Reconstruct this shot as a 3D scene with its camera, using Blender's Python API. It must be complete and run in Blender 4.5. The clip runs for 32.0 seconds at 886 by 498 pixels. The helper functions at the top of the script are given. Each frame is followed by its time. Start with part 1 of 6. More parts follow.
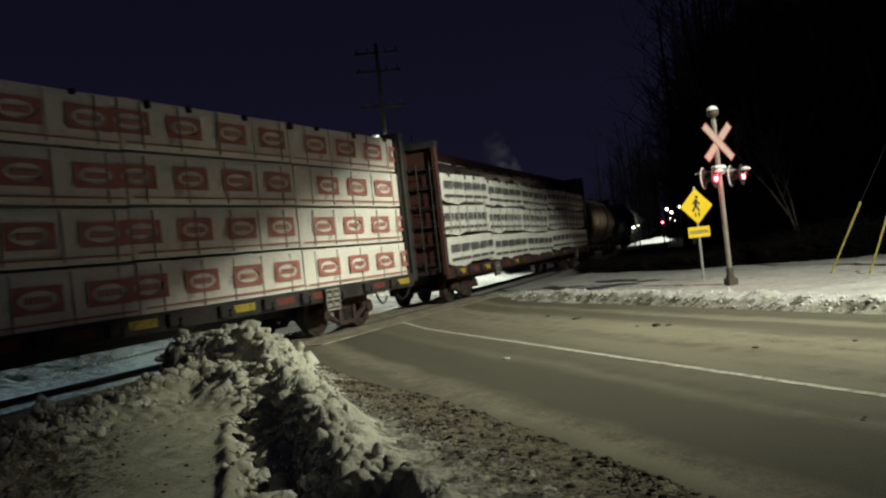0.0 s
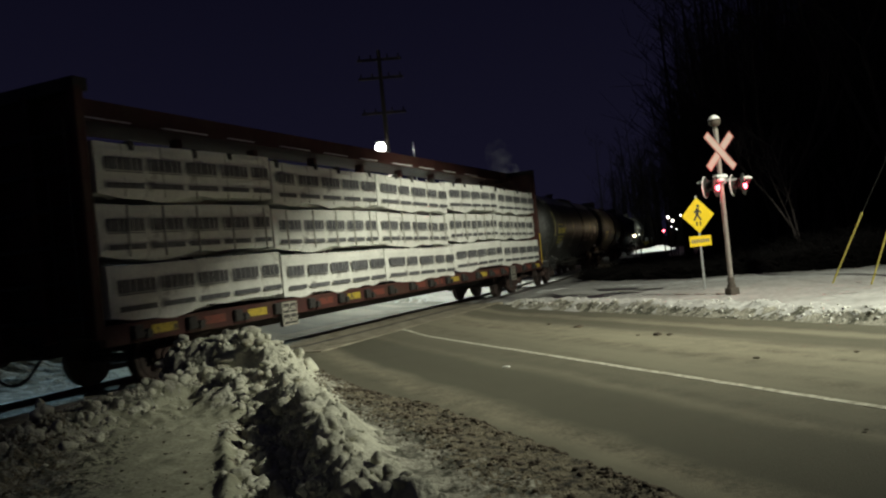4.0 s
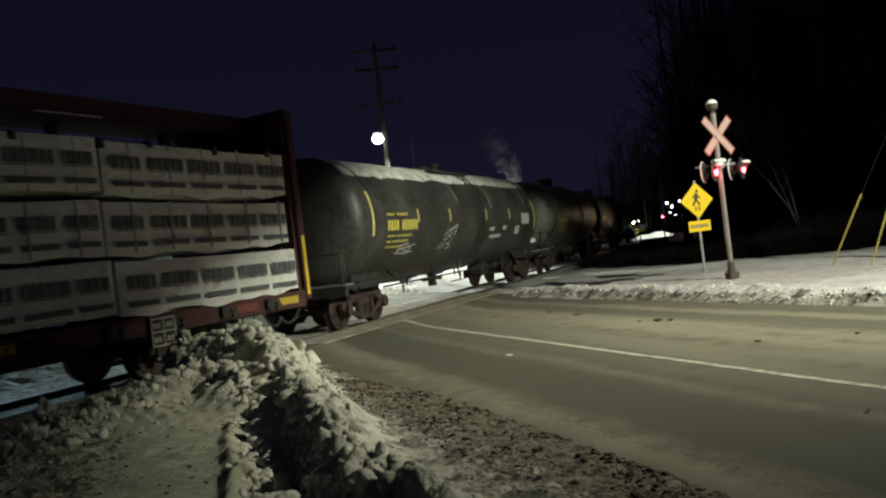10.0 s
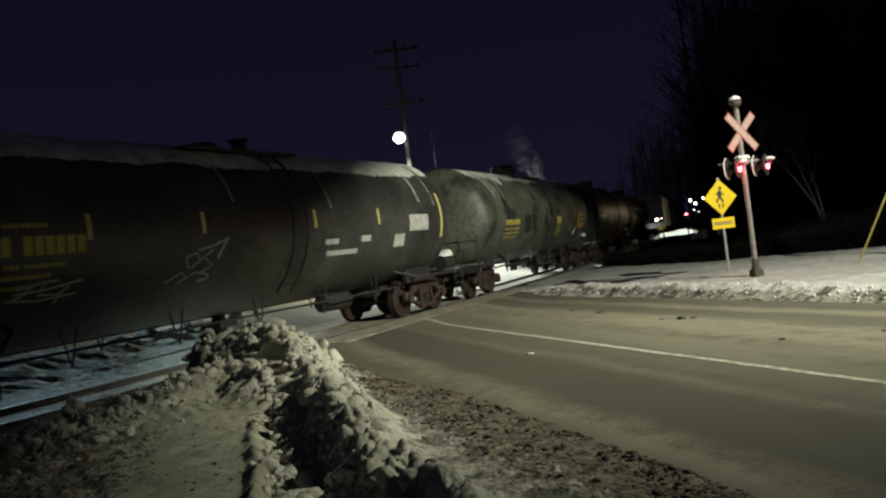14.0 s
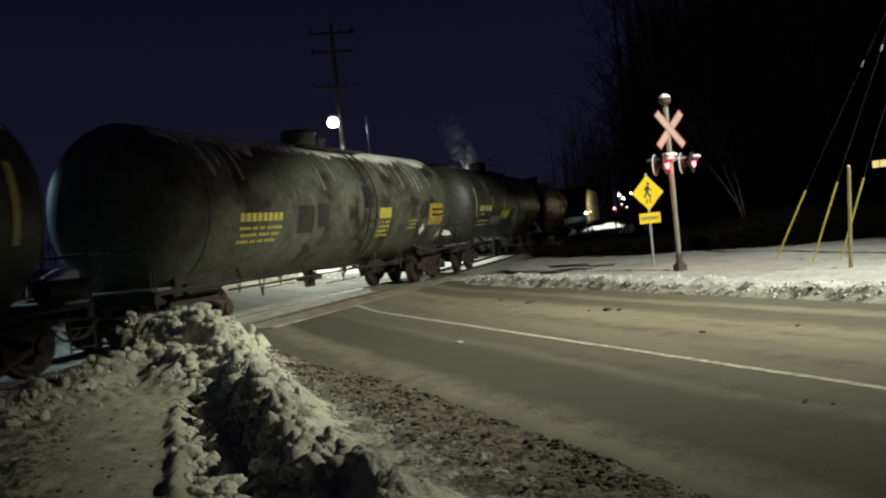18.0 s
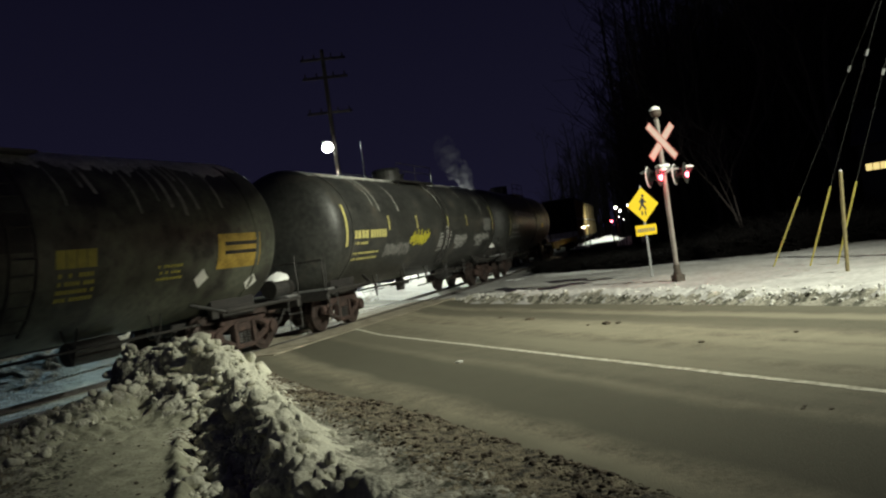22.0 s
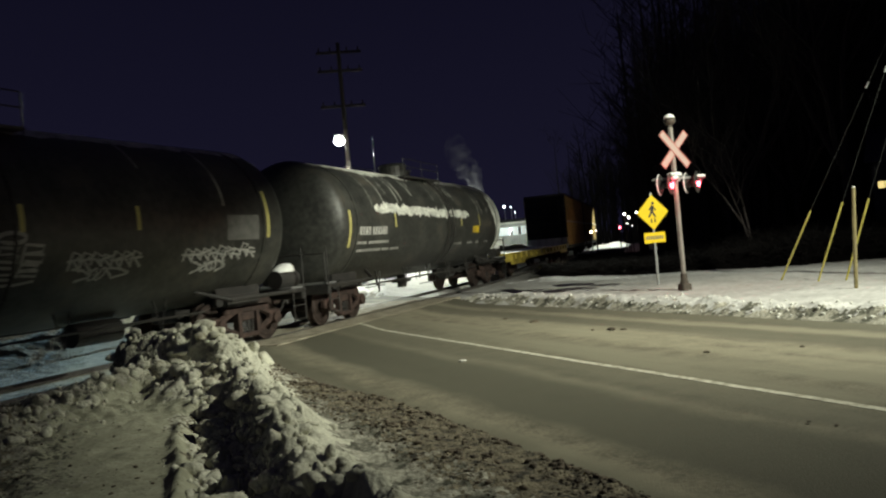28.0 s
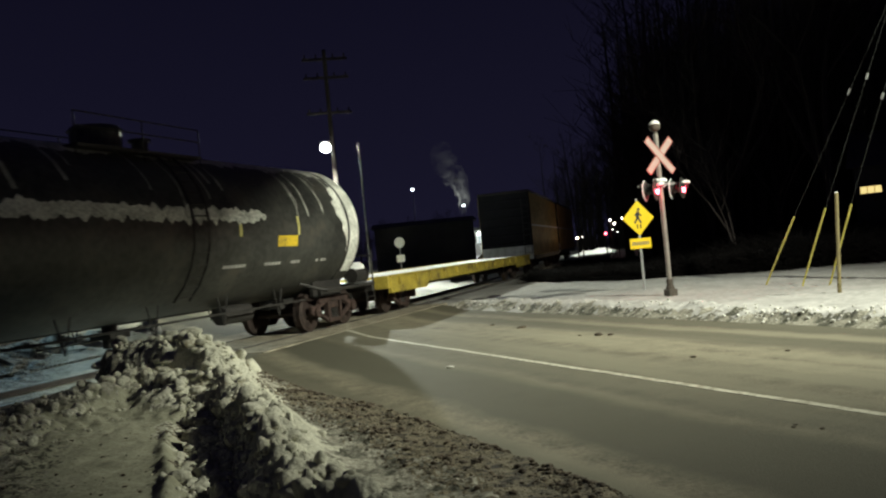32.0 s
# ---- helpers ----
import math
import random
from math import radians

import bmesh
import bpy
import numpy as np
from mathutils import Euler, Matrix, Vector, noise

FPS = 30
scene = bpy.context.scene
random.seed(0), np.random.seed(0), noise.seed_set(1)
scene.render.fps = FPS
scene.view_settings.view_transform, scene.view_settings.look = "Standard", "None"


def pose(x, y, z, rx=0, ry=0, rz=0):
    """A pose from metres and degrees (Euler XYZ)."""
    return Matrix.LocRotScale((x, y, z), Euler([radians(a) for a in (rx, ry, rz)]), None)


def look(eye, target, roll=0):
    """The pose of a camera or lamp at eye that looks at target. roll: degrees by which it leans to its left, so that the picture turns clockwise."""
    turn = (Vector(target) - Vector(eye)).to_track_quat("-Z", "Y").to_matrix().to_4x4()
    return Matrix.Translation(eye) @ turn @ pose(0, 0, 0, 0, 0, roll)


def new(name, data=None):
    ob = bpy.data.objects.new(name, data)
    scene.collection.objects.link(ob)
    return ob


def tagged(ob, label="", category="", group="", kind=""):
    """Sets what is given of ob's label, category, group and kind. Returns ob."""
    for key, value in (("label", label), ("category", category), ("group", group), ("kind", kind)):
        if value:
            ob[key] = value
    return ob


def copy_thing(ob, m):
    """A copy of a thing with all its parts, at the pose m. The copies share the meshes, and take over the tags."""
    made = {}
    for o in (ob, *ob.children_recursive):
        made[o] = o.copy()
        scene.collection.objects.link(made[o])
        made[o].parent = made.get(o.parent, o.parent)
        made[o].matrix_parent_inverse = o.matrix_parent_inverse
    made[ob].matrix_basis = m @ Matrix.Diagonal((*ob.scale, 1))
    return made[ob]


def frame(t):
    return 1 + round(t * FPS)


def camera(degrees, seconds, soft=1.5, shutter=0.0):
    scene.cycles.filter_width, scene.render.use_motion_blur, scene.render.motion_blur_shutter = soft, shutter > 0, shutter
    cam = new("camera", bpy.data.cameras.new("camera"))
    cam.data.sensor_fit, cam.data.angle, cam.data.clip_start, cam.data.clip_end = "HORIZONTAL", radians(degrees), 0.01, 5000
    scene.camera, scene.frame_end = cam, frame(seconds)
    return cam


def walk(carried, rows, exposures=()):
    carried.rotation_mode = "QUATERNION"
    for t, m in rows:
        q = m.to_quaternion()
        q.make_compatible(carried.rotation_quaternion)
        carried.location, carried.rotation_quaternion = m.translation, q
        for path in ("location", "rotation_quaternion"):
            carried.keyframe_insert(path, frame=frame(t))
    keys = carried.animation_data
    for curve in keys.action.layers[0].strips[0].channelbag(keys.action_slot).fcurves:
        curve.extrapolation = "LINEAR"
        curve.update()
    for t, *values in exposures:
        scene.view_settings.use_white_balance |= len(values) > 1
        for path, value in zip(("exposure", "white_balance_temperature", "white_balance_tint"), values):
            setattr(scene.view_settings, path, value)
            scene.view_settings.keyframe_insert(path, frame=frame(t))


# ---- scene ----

# ---- the camera, carried by hand at the roadside ----
PATH = [
    (0, (0.005, -0.077, 1.663), (0.171, 1.916, 1.669), -6.2),
    (0.5, (0.005, -0.077, 1.669), (0.175, 1.915, 1.671), -6.7),
    (1, (0.013, -0.058, 1.67), (0.204, 1.933, 1.668), -6.7),
    (1.5, (0.018, -0.052, 1.674), (0.188, 1.94, 1.698), -6.0),
    (2, (0.025, -0.058, 1.665), (0.21, 1.934, 1.704), -6.5),
    (2.5, (0.007, -0.061, 1.673), (0.196, 1.93, 1.687), -5.6),
    (4.5, (0.006, -0.07, 1.677), (0.163, 1.924, 1.705), -6.0),
    (5, (0.014, -0.074, 1.677), (0.17, 1.92, 1.709), -6.3),
    (5.5, (0.009, -0.066, 1.673), (0.189, 1.926, 1.685), -5.9),
    (6, (0.014, -0.068, 1.671), (0.176, 1.925, 1.685), -6.4),
    (6.5, (0.012, -0.068, 1.673), (0.191, 1.924, 1.67), -5.6),
    (7, (0.012, -0.074, 1.67), (0.163, 1.92, 1.671), -5.7),
    (7.5, (0.018, -0.075, 1.668), (0.163, 1.919, 1.665), -6.4),
    (8, (0.02, -0.075, 1.665), (0.158, 1.92, 1.659), -6.5),
    (8.5, (0.011, -0.07, 1.669), (0.171, 1.923, 1.67), -6.0),
    (9, (0.015, -0.066, 1.666), (0.192, 1.926, 1.669), -5.7),
    (9.5, (0.014, -0.063, 1.672), (0.2, 1.928, 1.688), -6.7),
    (10, (0.006, -0.057, 1.667), (0.17, 1.937, 1.666), -6.9),
    (10.5, (0.015, -0.061, 1.67), (0.158, 1.934, 1.662), -7.2),
    (11, (0.017, -0.056, 1.673), (0.203, 1.935, 1.662), -6.7),
    (11.5, (0.016, -0.069, 1.675), (0.2, 1.922, 1.673), -6.7),
    (12, (0.01, -0.073, 1.674), (0.166, 1.921, 1.667), -7.2),
    (12.5, (0.025, -0.071, 1.673), (0.167, 1.924, 1.667), -7.4),
    (13, (0.024, -0.064, 1.675), (0.194, 1.928, 1.686), -7.3),
    (13.5, (0.019, -0.072, 1.668), (0.161, 1.923, 1.674), -7.2),
    (15.5, (-0.045, -0.114, 1.665), (0.029, 1.884, 1.665), -7.4),
    (16, (-0.078, -0.122, 1.661), (0.062, 1.873, 1.696), -6.2),
    (16.5, (-0.068, -0.127, 1.665), (0.119, 1.863, 1.709), -5.4),
    (17, (-0.04, -0.094, 1.667), (0.222, 1.888, 1.674), -4.9),
    (17.5, (-0.009, -0.08, 1.665), (0.264, 1.901, 1.633), -5.2),
    (18, (0.006, -0.056, 1.661), (0.28, 1.924, 1.615), -5.6),
    (18.5, (0.017, -0.051, 1.668), (0.293, 1.929, 1.618), -5.7),
    (19, (0.003, -0.061, 1.663), (0.292, 1.918, 1.631), -5.3),
    (19.5, (0.002, -0.076, 1.666), (0.308, 1.901, 1.647), -5.5),
    (20, (0.004, -0.085, 1.671), (0.308, 1.892, 1.652), -5.7),
    (20.5, (0.015, -0.085, 1.665), (0.303, 1.894, 1.644), -6.6),
    (21, (0.022, -0.089, 1.666), (0.313, 1.89, 1.665), -7.0),
    (21.5, (0.031, -0.105, 1.669), (0.307, 1.875, 1.671), -7.2),
    (22, (0.048, -0.112, 1.668), (0.329, 1.868, 1.67), -7.9),
    (22.5, (0.059, -0.115, 1.667), (0.347, 1.864, 1.673), -7.9),
    (23, (0.057, -0.114, 1.668), (0.331, 1.867, 1.679), -7.9),
    (23.5, (0.054, -0.104, 1.666), (0.31, 1.88, 1.674), -7.7),
    (24, (0.046, -0.104, 1.663), (0.293, 1.88, 1.669), -6.3),
    (24.5, (0.041, -0.099, 1.663), (0.274, 1.887, 1.656), -6.3),
    (25, (0.038, -0.097, 1.665), (0.28, 1.888, 1.662), -6.4),
    (25.5, (0.034, -0.084, 1.666), (0.293, 1.899, 1.651), -6.1),
    (27.5, (0.026, -0.084, 1.664), (0.29, 1.898, 1.656), -5.7),
    (28, (0.026, -0.085, 1.665), (0.291, 1.897, 1.665), -5.3),
    (28.5, (0.025, -0.095, 1.661), (0.287, 1.887, 1.674), -5.5),
    (29, (0.023, -0.096, 1.661), (0.288, 1.887, 1.659), -5.4),
    (29.5, (0.025, -0.104, 1.665), (0.303, 1.876, 1.657), -5.5),
    (30, (0.027, -0.113, 1.667), (0.313, 1.867, 1.676), -6.0),
    (30.5, (0.021, -0.112, 1.671), (0.309, 1.867, 1.689), -5.6),
    (31, (0.018, -0.117, 1.667), (0.313, 1.861, 1.687), -5.4),
    (31.5, (0.016, -0.113, 1.675), (0.32, 1.863, 1.694), -5.3),
    (32, (0.005, -0.101, 1.662), (0.305, 1.877, 1.675), -5.5),
]
cam = camera(57.4, 32.0, soft=2.2, shutter=0.6)
walk(cam, [(t, look(eye, target, roll)) for t, eye, target, roll in PATH],
     exposures=[(0, -0.06), (4.5, -0.14), (9, 0.0), (16, 0.0), (19, 0.10), (32, 0.16)])

# ---- world, lamps, exposure ----
scene.view_settings.exposure = 0.0
sky = bpy.data.worlds.new("night_sky")
scene.world = sky
sky.use_nodes = True
SKY_LOW, SKY_HIGH = (0.0080, 0.0074, 0.0188, 1), (0.0031, 0.0029, 0.0087, 1)
nt = sky.node_tree
bg = nt.nodes["Background"]
tc, sep = nt.nodes.new("ShaderNodeTexCoord"), nt.nodes.new("ShaderNodeSeparateXYZ")
ramp = nt.nodes.new("ShaderNodeValToRGB")
ramp.color_ramp.elements[0].position, ramp.color_ramp.elements[0].color = 0.0, SKY_LOW
ramp.color_ramp.elements[1].position, ramp.color_ramp.elements[1].color = 0.45, SKY_HIGH
nt.links.new(tc.outputs["Generated"], sep.inputs[0])
nt.links.new(sep.outputs["Z"], ramp.inputs[0])
nt.links.new(ramp.outputs[0], bg.inputs["Color"])
bg.inputs["Strength"].default_value = 1.0


def lamp(name, kind, at, aim, watts, color, size=0.25, cone=150, blend=0.6):
    data = bpy.data.lights.new(name, kind)
    data.energy, data.color, data.shadow_soft_size = watts, color, size
    if kind == "SPOT":
        data.spot_size, data.spot_blend = radians(cone), blend
    ob = new(name, data)
    ob.matrix_world = look(at, aim)
    return ob


WARM, COLD, BLUE = (0.96, 0.98, 0.79), (0.93, 1.0, 0.86), (0.48, 0.80, 1.0)
LAMP_A = (14.0, 6.75, 10.0)   # street lamp on a tall pole at the roadside, tilted towards the crossing
LAMP_C = (-15.5, 27.0, 7.0)     # yard lamp at the far side of the tracks
lamp("street_lamp_light", "SPOT", LAMP_A, (-10.5, 30.0, 1.5), 17800, WARM, 0.03, 132, 1.0)
lamp("far_street_lamp_light", "SPOT", (0.95, 42.9, 7.45), (-1.0, 38.0, 0), 9000, COLD, 0.2, 146, 0.45)
lamp("yard_lamp_light", "SPOT", LAMP_C, (-8.0, 19.0, 0), 4500, BLUE, 0.2, 40, 0.6)
lamp("distant_lamp_light", "SPOT", (29.6, 82.0, 4.0), (29.8, 85.5, 0), 900, COLD, 0.2, 120, 0.5)
lamp("track_side_lamp_light", "SPOT", (21.2, 56.1, 2.9), (15.6, 54.5, 1.9), 125, (1.0, 0.78, 0.46), 0.08, 110, 0.6)
lamp("yard_wall_lamp_light", "POINT", (19.5, 87.9, 2.7), (20, 95, 2), 700, COLD, 0.2)
lamp("signal_lamp_light", "POINT", (8.45, 18.95, 2.72), (8, 18, 0), 17, (1.0, 0.06, 0.09), 0.10)

# added light that brightens the steam plume; no lamp stands at this spot
lamp("hall_lamp_light", "POINT", (19.6, 117.0, 9.5), (20, 117, 0), 1300, COLD, 0.3)

# ---- the track: a gentle arc ----
HEAD = radians(31.345)
U = Vector((math.sin(HEAD), math.cos(HEAD), 0))
N = Vector((-math.cos(HEAD), math.sin(HEAD), 0))
AXIS, BEND, STRAIGHT, RAIL = 11.33, 0.00406, 47.0, 0.08     # distance of the centre line, curvature, top of rail


def offset(al):
    """How far the centre line lies to the left: an arc that runs out into a straight."""
    a = min(al, STRAIGHT)
    return AXIS + BEND * (a - 5) ** 2 / 2 + BEND * (a - 5) * (al - a)


def on_track(al, side=0.0, z=0.0):
    """A point al metres along the centre line, side metres towards its far side."""
    p = U * al + N * offset(al)
    d = (U + N * BEND * (min(al, STRAIGHT) - 5)).normalized()
    return p + Vector((-d.y, d.x, 0)) * side + Vector((0, 0, z))


# distance gone by the train, second by second
GONE = [0.00, 3.11, 6.20, 9.28, 12.32, 15.32, 18.27, 21.17, 24.03, 26.86, 29.67, 32.48, 35.28, 38.08, 40.87, 43.65, 46.42, 49.17, 51.89, 54.59, 57.29, 59.99, 62.72, 65.50, 68.33, 71.23, 74.20, 77.24, 80.34, 83.49, 86.68, 89.90, 93.13]

# ---- the road: the near edge, seen from above ----
EDGE = Vector((0.59, 7.99, 0))
ROAD = Vector((-0.285, 0.9585, 0)).normalized()
LEFT = Vector((-ROAD.y, ROAD.x, 0))


def road_wl(x, y):
    """How far left of the road's near edge, and how far along it."""
    dx, dy = x - EDGE.x, y - EDGE.y
    return dx * LEFT.x + dy * LEFT.y, dx * ROAD.x + dy * ROAD.y


def road_at(w, l, z=0.0):
    p = EDGE + LEFT * w + ROAD * l
    return Vector((p.x, p.y, z))


# ---- helpers for meshes ----
def part(name, bm, material, parent, label="", smooth=False):
    """Link a bmesh as one mesh object under a thing or a part."""
    me = bpy.data.meshes.new(name)
    bm.to_mesh(me)
    bm.free()
    if smooth:
        me.polygons.foreach_set("use_smooth", [True] * len(me.polygons))
    for m in material if isinstance(material, (list, tuple)) else [material]:
        me.materials.append(m)
    ob = new(name, me)
    ob.parent = parent
    if label:
        ob["label"] = label
    return ob


def again(ob, parent, m=None):
    """The same part once more, on the same mesh."""
    o = new(ob.name.split(".")[0], ob.data)
    o.parent = parent
    if "label" in ob:
        o["label"] = ob["label"]
    if m is not None:
        o.matrix_basis = m
    return o


def box(bm, x0, x1, y0, y1, z0, z1, m=None, bevel=0.0):
    t = bmesh.ops.create_cube(bm, size=1.0)["verts"]
    mm = Matrix.Translation(((x0 + x1) / 2, (y0 + y1) / 2, (z0 + z1) / 2)) @ Matrix.Diagonal((x1 - x0, y1 - y0, z1 - z0, 1))
    bmesh.ops.transform(bm, matrix=mm if m is None else m @ mm, verts=t)
    if bevel:
        es = list({e for v in t for e in v.link_edges})
        bmesh.ops.bevel(bm, geom=es, offset=bevel, segments=1, affect="EDGES")


def rod(bm, a, b, r, r2=None, n=8, caps=True):
    a, b = Vector(a), Vector(b)
    d = b - a
    m = Matrix.Translation((a + b) / 2) @ d.to_track_quat("Z", "Y").to_matrix().to_4x4()
    return bmesh.ops.create_cone(bm, cap_ends=caps, segments=n, radius1=r, radius2=r if r2 is None else r2, depth=d.length, matrix=m)["verts"]


def ball(bm, c, r, sub=2, squash=(1, 1, 1)):
    return bmesh.ops.create_icosphere(bm, subdivisions=sub, radius=r, matrix=Matrix.Translation(c) @ Matrix.Diagonal((*squash, 1)))["verts"]


def sheet(pts, faces, name, material, smooth=True):
    me = bpy.data.meshes.new(name)
    me.from_pydata(pts, [], faces)
    me.materials.append(material)
    if smooth:
        me.polygons.foreach_set("use_smooth", [True] * len(me.polygons))
    return new(name, me)


# ---- materials ----
def mat(name, base, rough=0.6, metal=0.0, vary=0.25, scale=6.0, bump=0.0, bump_scale=40.0, base2=None, spec=0.5, dirt=None, dirt_amount=0.0, dirt_scale=1.5):
    """A surface with two scales of variation, an optional second colour in patches and fine relief."""
    m = bpy.data.materials.new(name)
    m.use_nodes = True
    n, l = m.node_tree.nodes, m.node_tree.links
    b = n["Principled BSDF"]
    b.inputs["Roughness"].default_value, b.inputs["Metallic"].default_value = rough, metal
    b.inputs["Specular IOR Level"].default_value = spec
    tex = n.new("ShaderNodeTexCoord")
    big, fine = n.new("ShaderNodeTexNoise"), n.new("ShaderNodeTexNoise")
    big.inputs["Scale"].default_value, big.inputs["Detail"].default_value = scale, 6
    fine.inputs["Scale"].default_value, fine.inputs["Detail"].default_value = scale * 9, 4
    for t in (big, fine):
        l.new(tex.outputs["Object"], t.inputs["Vector"])
    add = n.new("ShaderNodeMath")
    add.operation = "ADD"
    l.new(big.outputs["Fac"], add.inputs[0])
    l.new(fine.outputs["Fac"], add.inputs[1])
    ramp = n.new("ShaderNodeValToRGB")
    dark = [c * (1 - vary) for c in base]
    light = [min(1, c * (1 + vary)) for c in (base2 or base)]
    ramp.color_ramp.elements[0].position, ramp.color_ramp.elements[0].color = 0.36, (*dark, 1)
    ramp.color_ramp.elements[1].position, ramp.color_ramp.elements[1].color = 0.64, (*light, 1)
    half = n.new("ShaderNodeMath")
    half.operation = "MULTIPLY"
    half.inputs[1].default_value = 0.5
    l.new(add.outputs[0], half.inputs[0])
    l.new(half.outputs[0], ramp.inputs[0])
    col = ramp.outputs[0]
    if dirt:
        dn, dr, mix = n.new("ShaderNodeTexNoise"), n.new("ShaderNodeValToRGB"), n.new("ShaderNodeMixRGB")
        dn.inputs["Scale"].default_value, dn.inputs["Detail"].default_value, dn.inputs["Roughness"].default_value = dirt_scale, 8, 0.7
        l.new(tex.outputs["Object"], dn.inputs["Vector"])
        dr.color_ramp.elements[0].position, dr.color_ramp.elements[1].position = 0.62 - dirt_amount * 0.3, 0.72 - dirt_amount * 0.3
        l.new(dn.outputs["Fac"], dr.inputs[0])
        l.new(dr.outputs[0], mix.inputs[0])
        l.new(col, mix.inputs[1])
        mix.inputs[2].default_value = (*dirt, 1)
        col = mix.outputs[0]
    l.new(col, b.inputs["Base Color"])
    if bump:
        bn, bp = n.new("ShaderNodeTexNoise"), n.new("ShaderNodeBump")
        bn.inputs["Scale"].default_value, bn.inputs["Detail"].default_value = bump_scale, 5
        l.new(tex.outputs["Object"], bn.inputs["Vector"])
        l.new(bn.outputs["Fac"], bp.inputs["Height"])
        bp.inputs["Strength"].default_value, bp.inputs["Distance"].default_value = bump, 0.03
        l.new(bp.outputs[0], b.inputs["Normal"])
    return m


def glow(name, color, strength):
    m = bpy.data.materials.new(name)
    m.use_nodes = True
    b = m.node_tree.nodes["Principled BSDF"]
    b.inputs["Base Color"].default_value = (*color, 1)
    b.inputs["Emission Color"].default_value = (*color, 1)
    b.inputs["Emission Strength"].default_value = strength
    return m


PLOUGHED = mat("ploughed_snow", (0.47, 0.46, 0.37), 0.85, vary=0.12, scale=3.0, bump=0.7, bump_scale=30, base2=(0.60, 0.59, 0.49), dirt=(0.25, 0.22, 0.15), dirt_amount=0.15, dirt_scale=4.0)
SNOW = mat("snow", (0.80, 0.81, 0.80), 0.75, vary=0.08, scale=2.0, bump=0.5, bump_scale=22, dirt=(0.42, 0.38, 0.30), dirt_amount=0.05, dirt_scale=2.5)
# this and the next: real dirt, and also colour for shaded snow
SNOW_DIRTY_AND_SHADED = mat("dirty_snow", (0.25, 0.235, 0.19), 0.85, vary=0.25, scale=2.4, bump=0.8, bump_scale=26, base2=(0.40, 0.385, 0.32), dirt=(0.075, 0.075, 0.055), dirt_amount=0.50, dirt_scale=3.0)
SLUSH_AND_SHADE = mat("sandy_slush", (0.13, 0.108, 0.074), 0.9, vary=0.35, scale=6.0, bump=1.0, bump_scale=35, base2=(0.205, 0.178, 0.122), dirt=(0.030, 0.026, 0.020), dirt_amount=0.40, dirt_scale=9.0)
TRAMPLED = mat("trampled_snow", (0.315, 0.31, 0.225), 0.85, vary=0.14, scale=2.2, bump=0.35, bump_scale=30, base2=(0.40, 0.395, 0.30), dirt=(0.16, 0.165, 0.12), dirt_amount=0.14, dirt_scale=3.5)
GUARD = mat("dull_yellow_plastic", (0.42, 0.37, 0.08), 0.6, 0, 0.2, 6)
STEEL = mat("rail_steel", (0.16, 0.15, 0.145), 0.6, 0.7, 0.2, 8)
RUST = mat("rusty_steel", (0.026, 0.018, 0.016), 0.8, 0.1, 0.4, 4, 0.4, 60, base2=(0.058, 0.034, 0.028))
BLACK = mat("black_steel", (0.022, 0.022, 0.022), 0.6, 0.1, 0.4, 3, 0.2, 50, base2=(0.035, 0.032, 0.03))
WHEEL = mat("wheel_steel", (0.028, 0.022, 0.020), 0.6, 0.4, 0.4, 6, base2=(0.060, 0.042, 0.037))
RED = mat("red_oxide_paint", (0.055, 0.016, 0.013), 0.65, 0, 0.3, 2.5, 0.2, 40, dirt=(0.06, 0.03, 0.02), dirt_amount=0.35)
YELLOW = mat("yellow_paint", (0.68, 0.48, 0.03), 0.55, 0, 0.2, 3, 0.1, 40, dirt=(0.25, 0.18, 0.05), dirt_amount=0.2)
WHITE = mat("white_paint", (0.72, 0.72, 0.68), 0.6, 0, 0.15, 5)
WRAP = mat("white_wrap", (0.83, 0.80, 0.73), 0.55, 0, 0.08, 1.6, 0.6, 6, dirt=(0.50, 0.46, 0.40), dirt_amount=0.06)
WRAP_B = mat("white_plastic_wrap", (0.76, 0.76, 0.71), 0.5, 0, 0.12, 1.6, 0.9, 5, dirt=(0.36, 0.35, 0.32), dirt_amount=0.15)
PRINT_RED = mat("red_print", (0.43, 0.17, 0.145), 0.6, 0, 0.2, 5)
PRINT_DARK = mat("black_print", (0.075, 0.078, 0.085), 0.6, 0, 0.3, 8, base2=(0.14, 0.14, 0.15))
TANK = mat("black_tank_paint", (0.030, 0.031, 0.029), 0.48, 0, 0.35, 0.9, 0.15, 25, base2=(0.048, 0.049, 0.044), dirt=(0.075, 0.068, 0.056), dirt_amount=0.25, dirt_scale=0.9)
TANK_GREY = mat("grey_tank_paint", (0.066, 0.07, 0.056), 0.5, 0, 0.35, 0.8, 0.2, 20, base2=(0.10, 0.105, 0.08), dirt=(0.022, 0.02, 0.019), dirt_amount=0.42, dirt_scale=0.9)
GALV = mat("galvanised_steel", (0.36, 0.37, 0.37), 0.45, 0.6, 0.2, 6)
SIGN_Y = mat("yellow_sign", (0.80, 0.56, 0.01), 0.4, 0, 0.06, 4)
WOOD = mat("weathered_wood", (0.085, 0.065, 0.048), 0.85, 0, 0.3, 5, 0.4, 40)
BARK = mat("bark", (0.03, 0.023, 0.02), 0.9, 0, 0.4, 6, 0.5, 30)
GLOW_LED = glow("lit_led", (0.95, 1.0, 0.93), 25)
GLOW_RED = glow("lit_red_lens", (1.0, 0.09, 0.13), 17)
GLOW_WARM = glow("lit_warm_lamp", (1.0, 0.80, 0.50), 14)
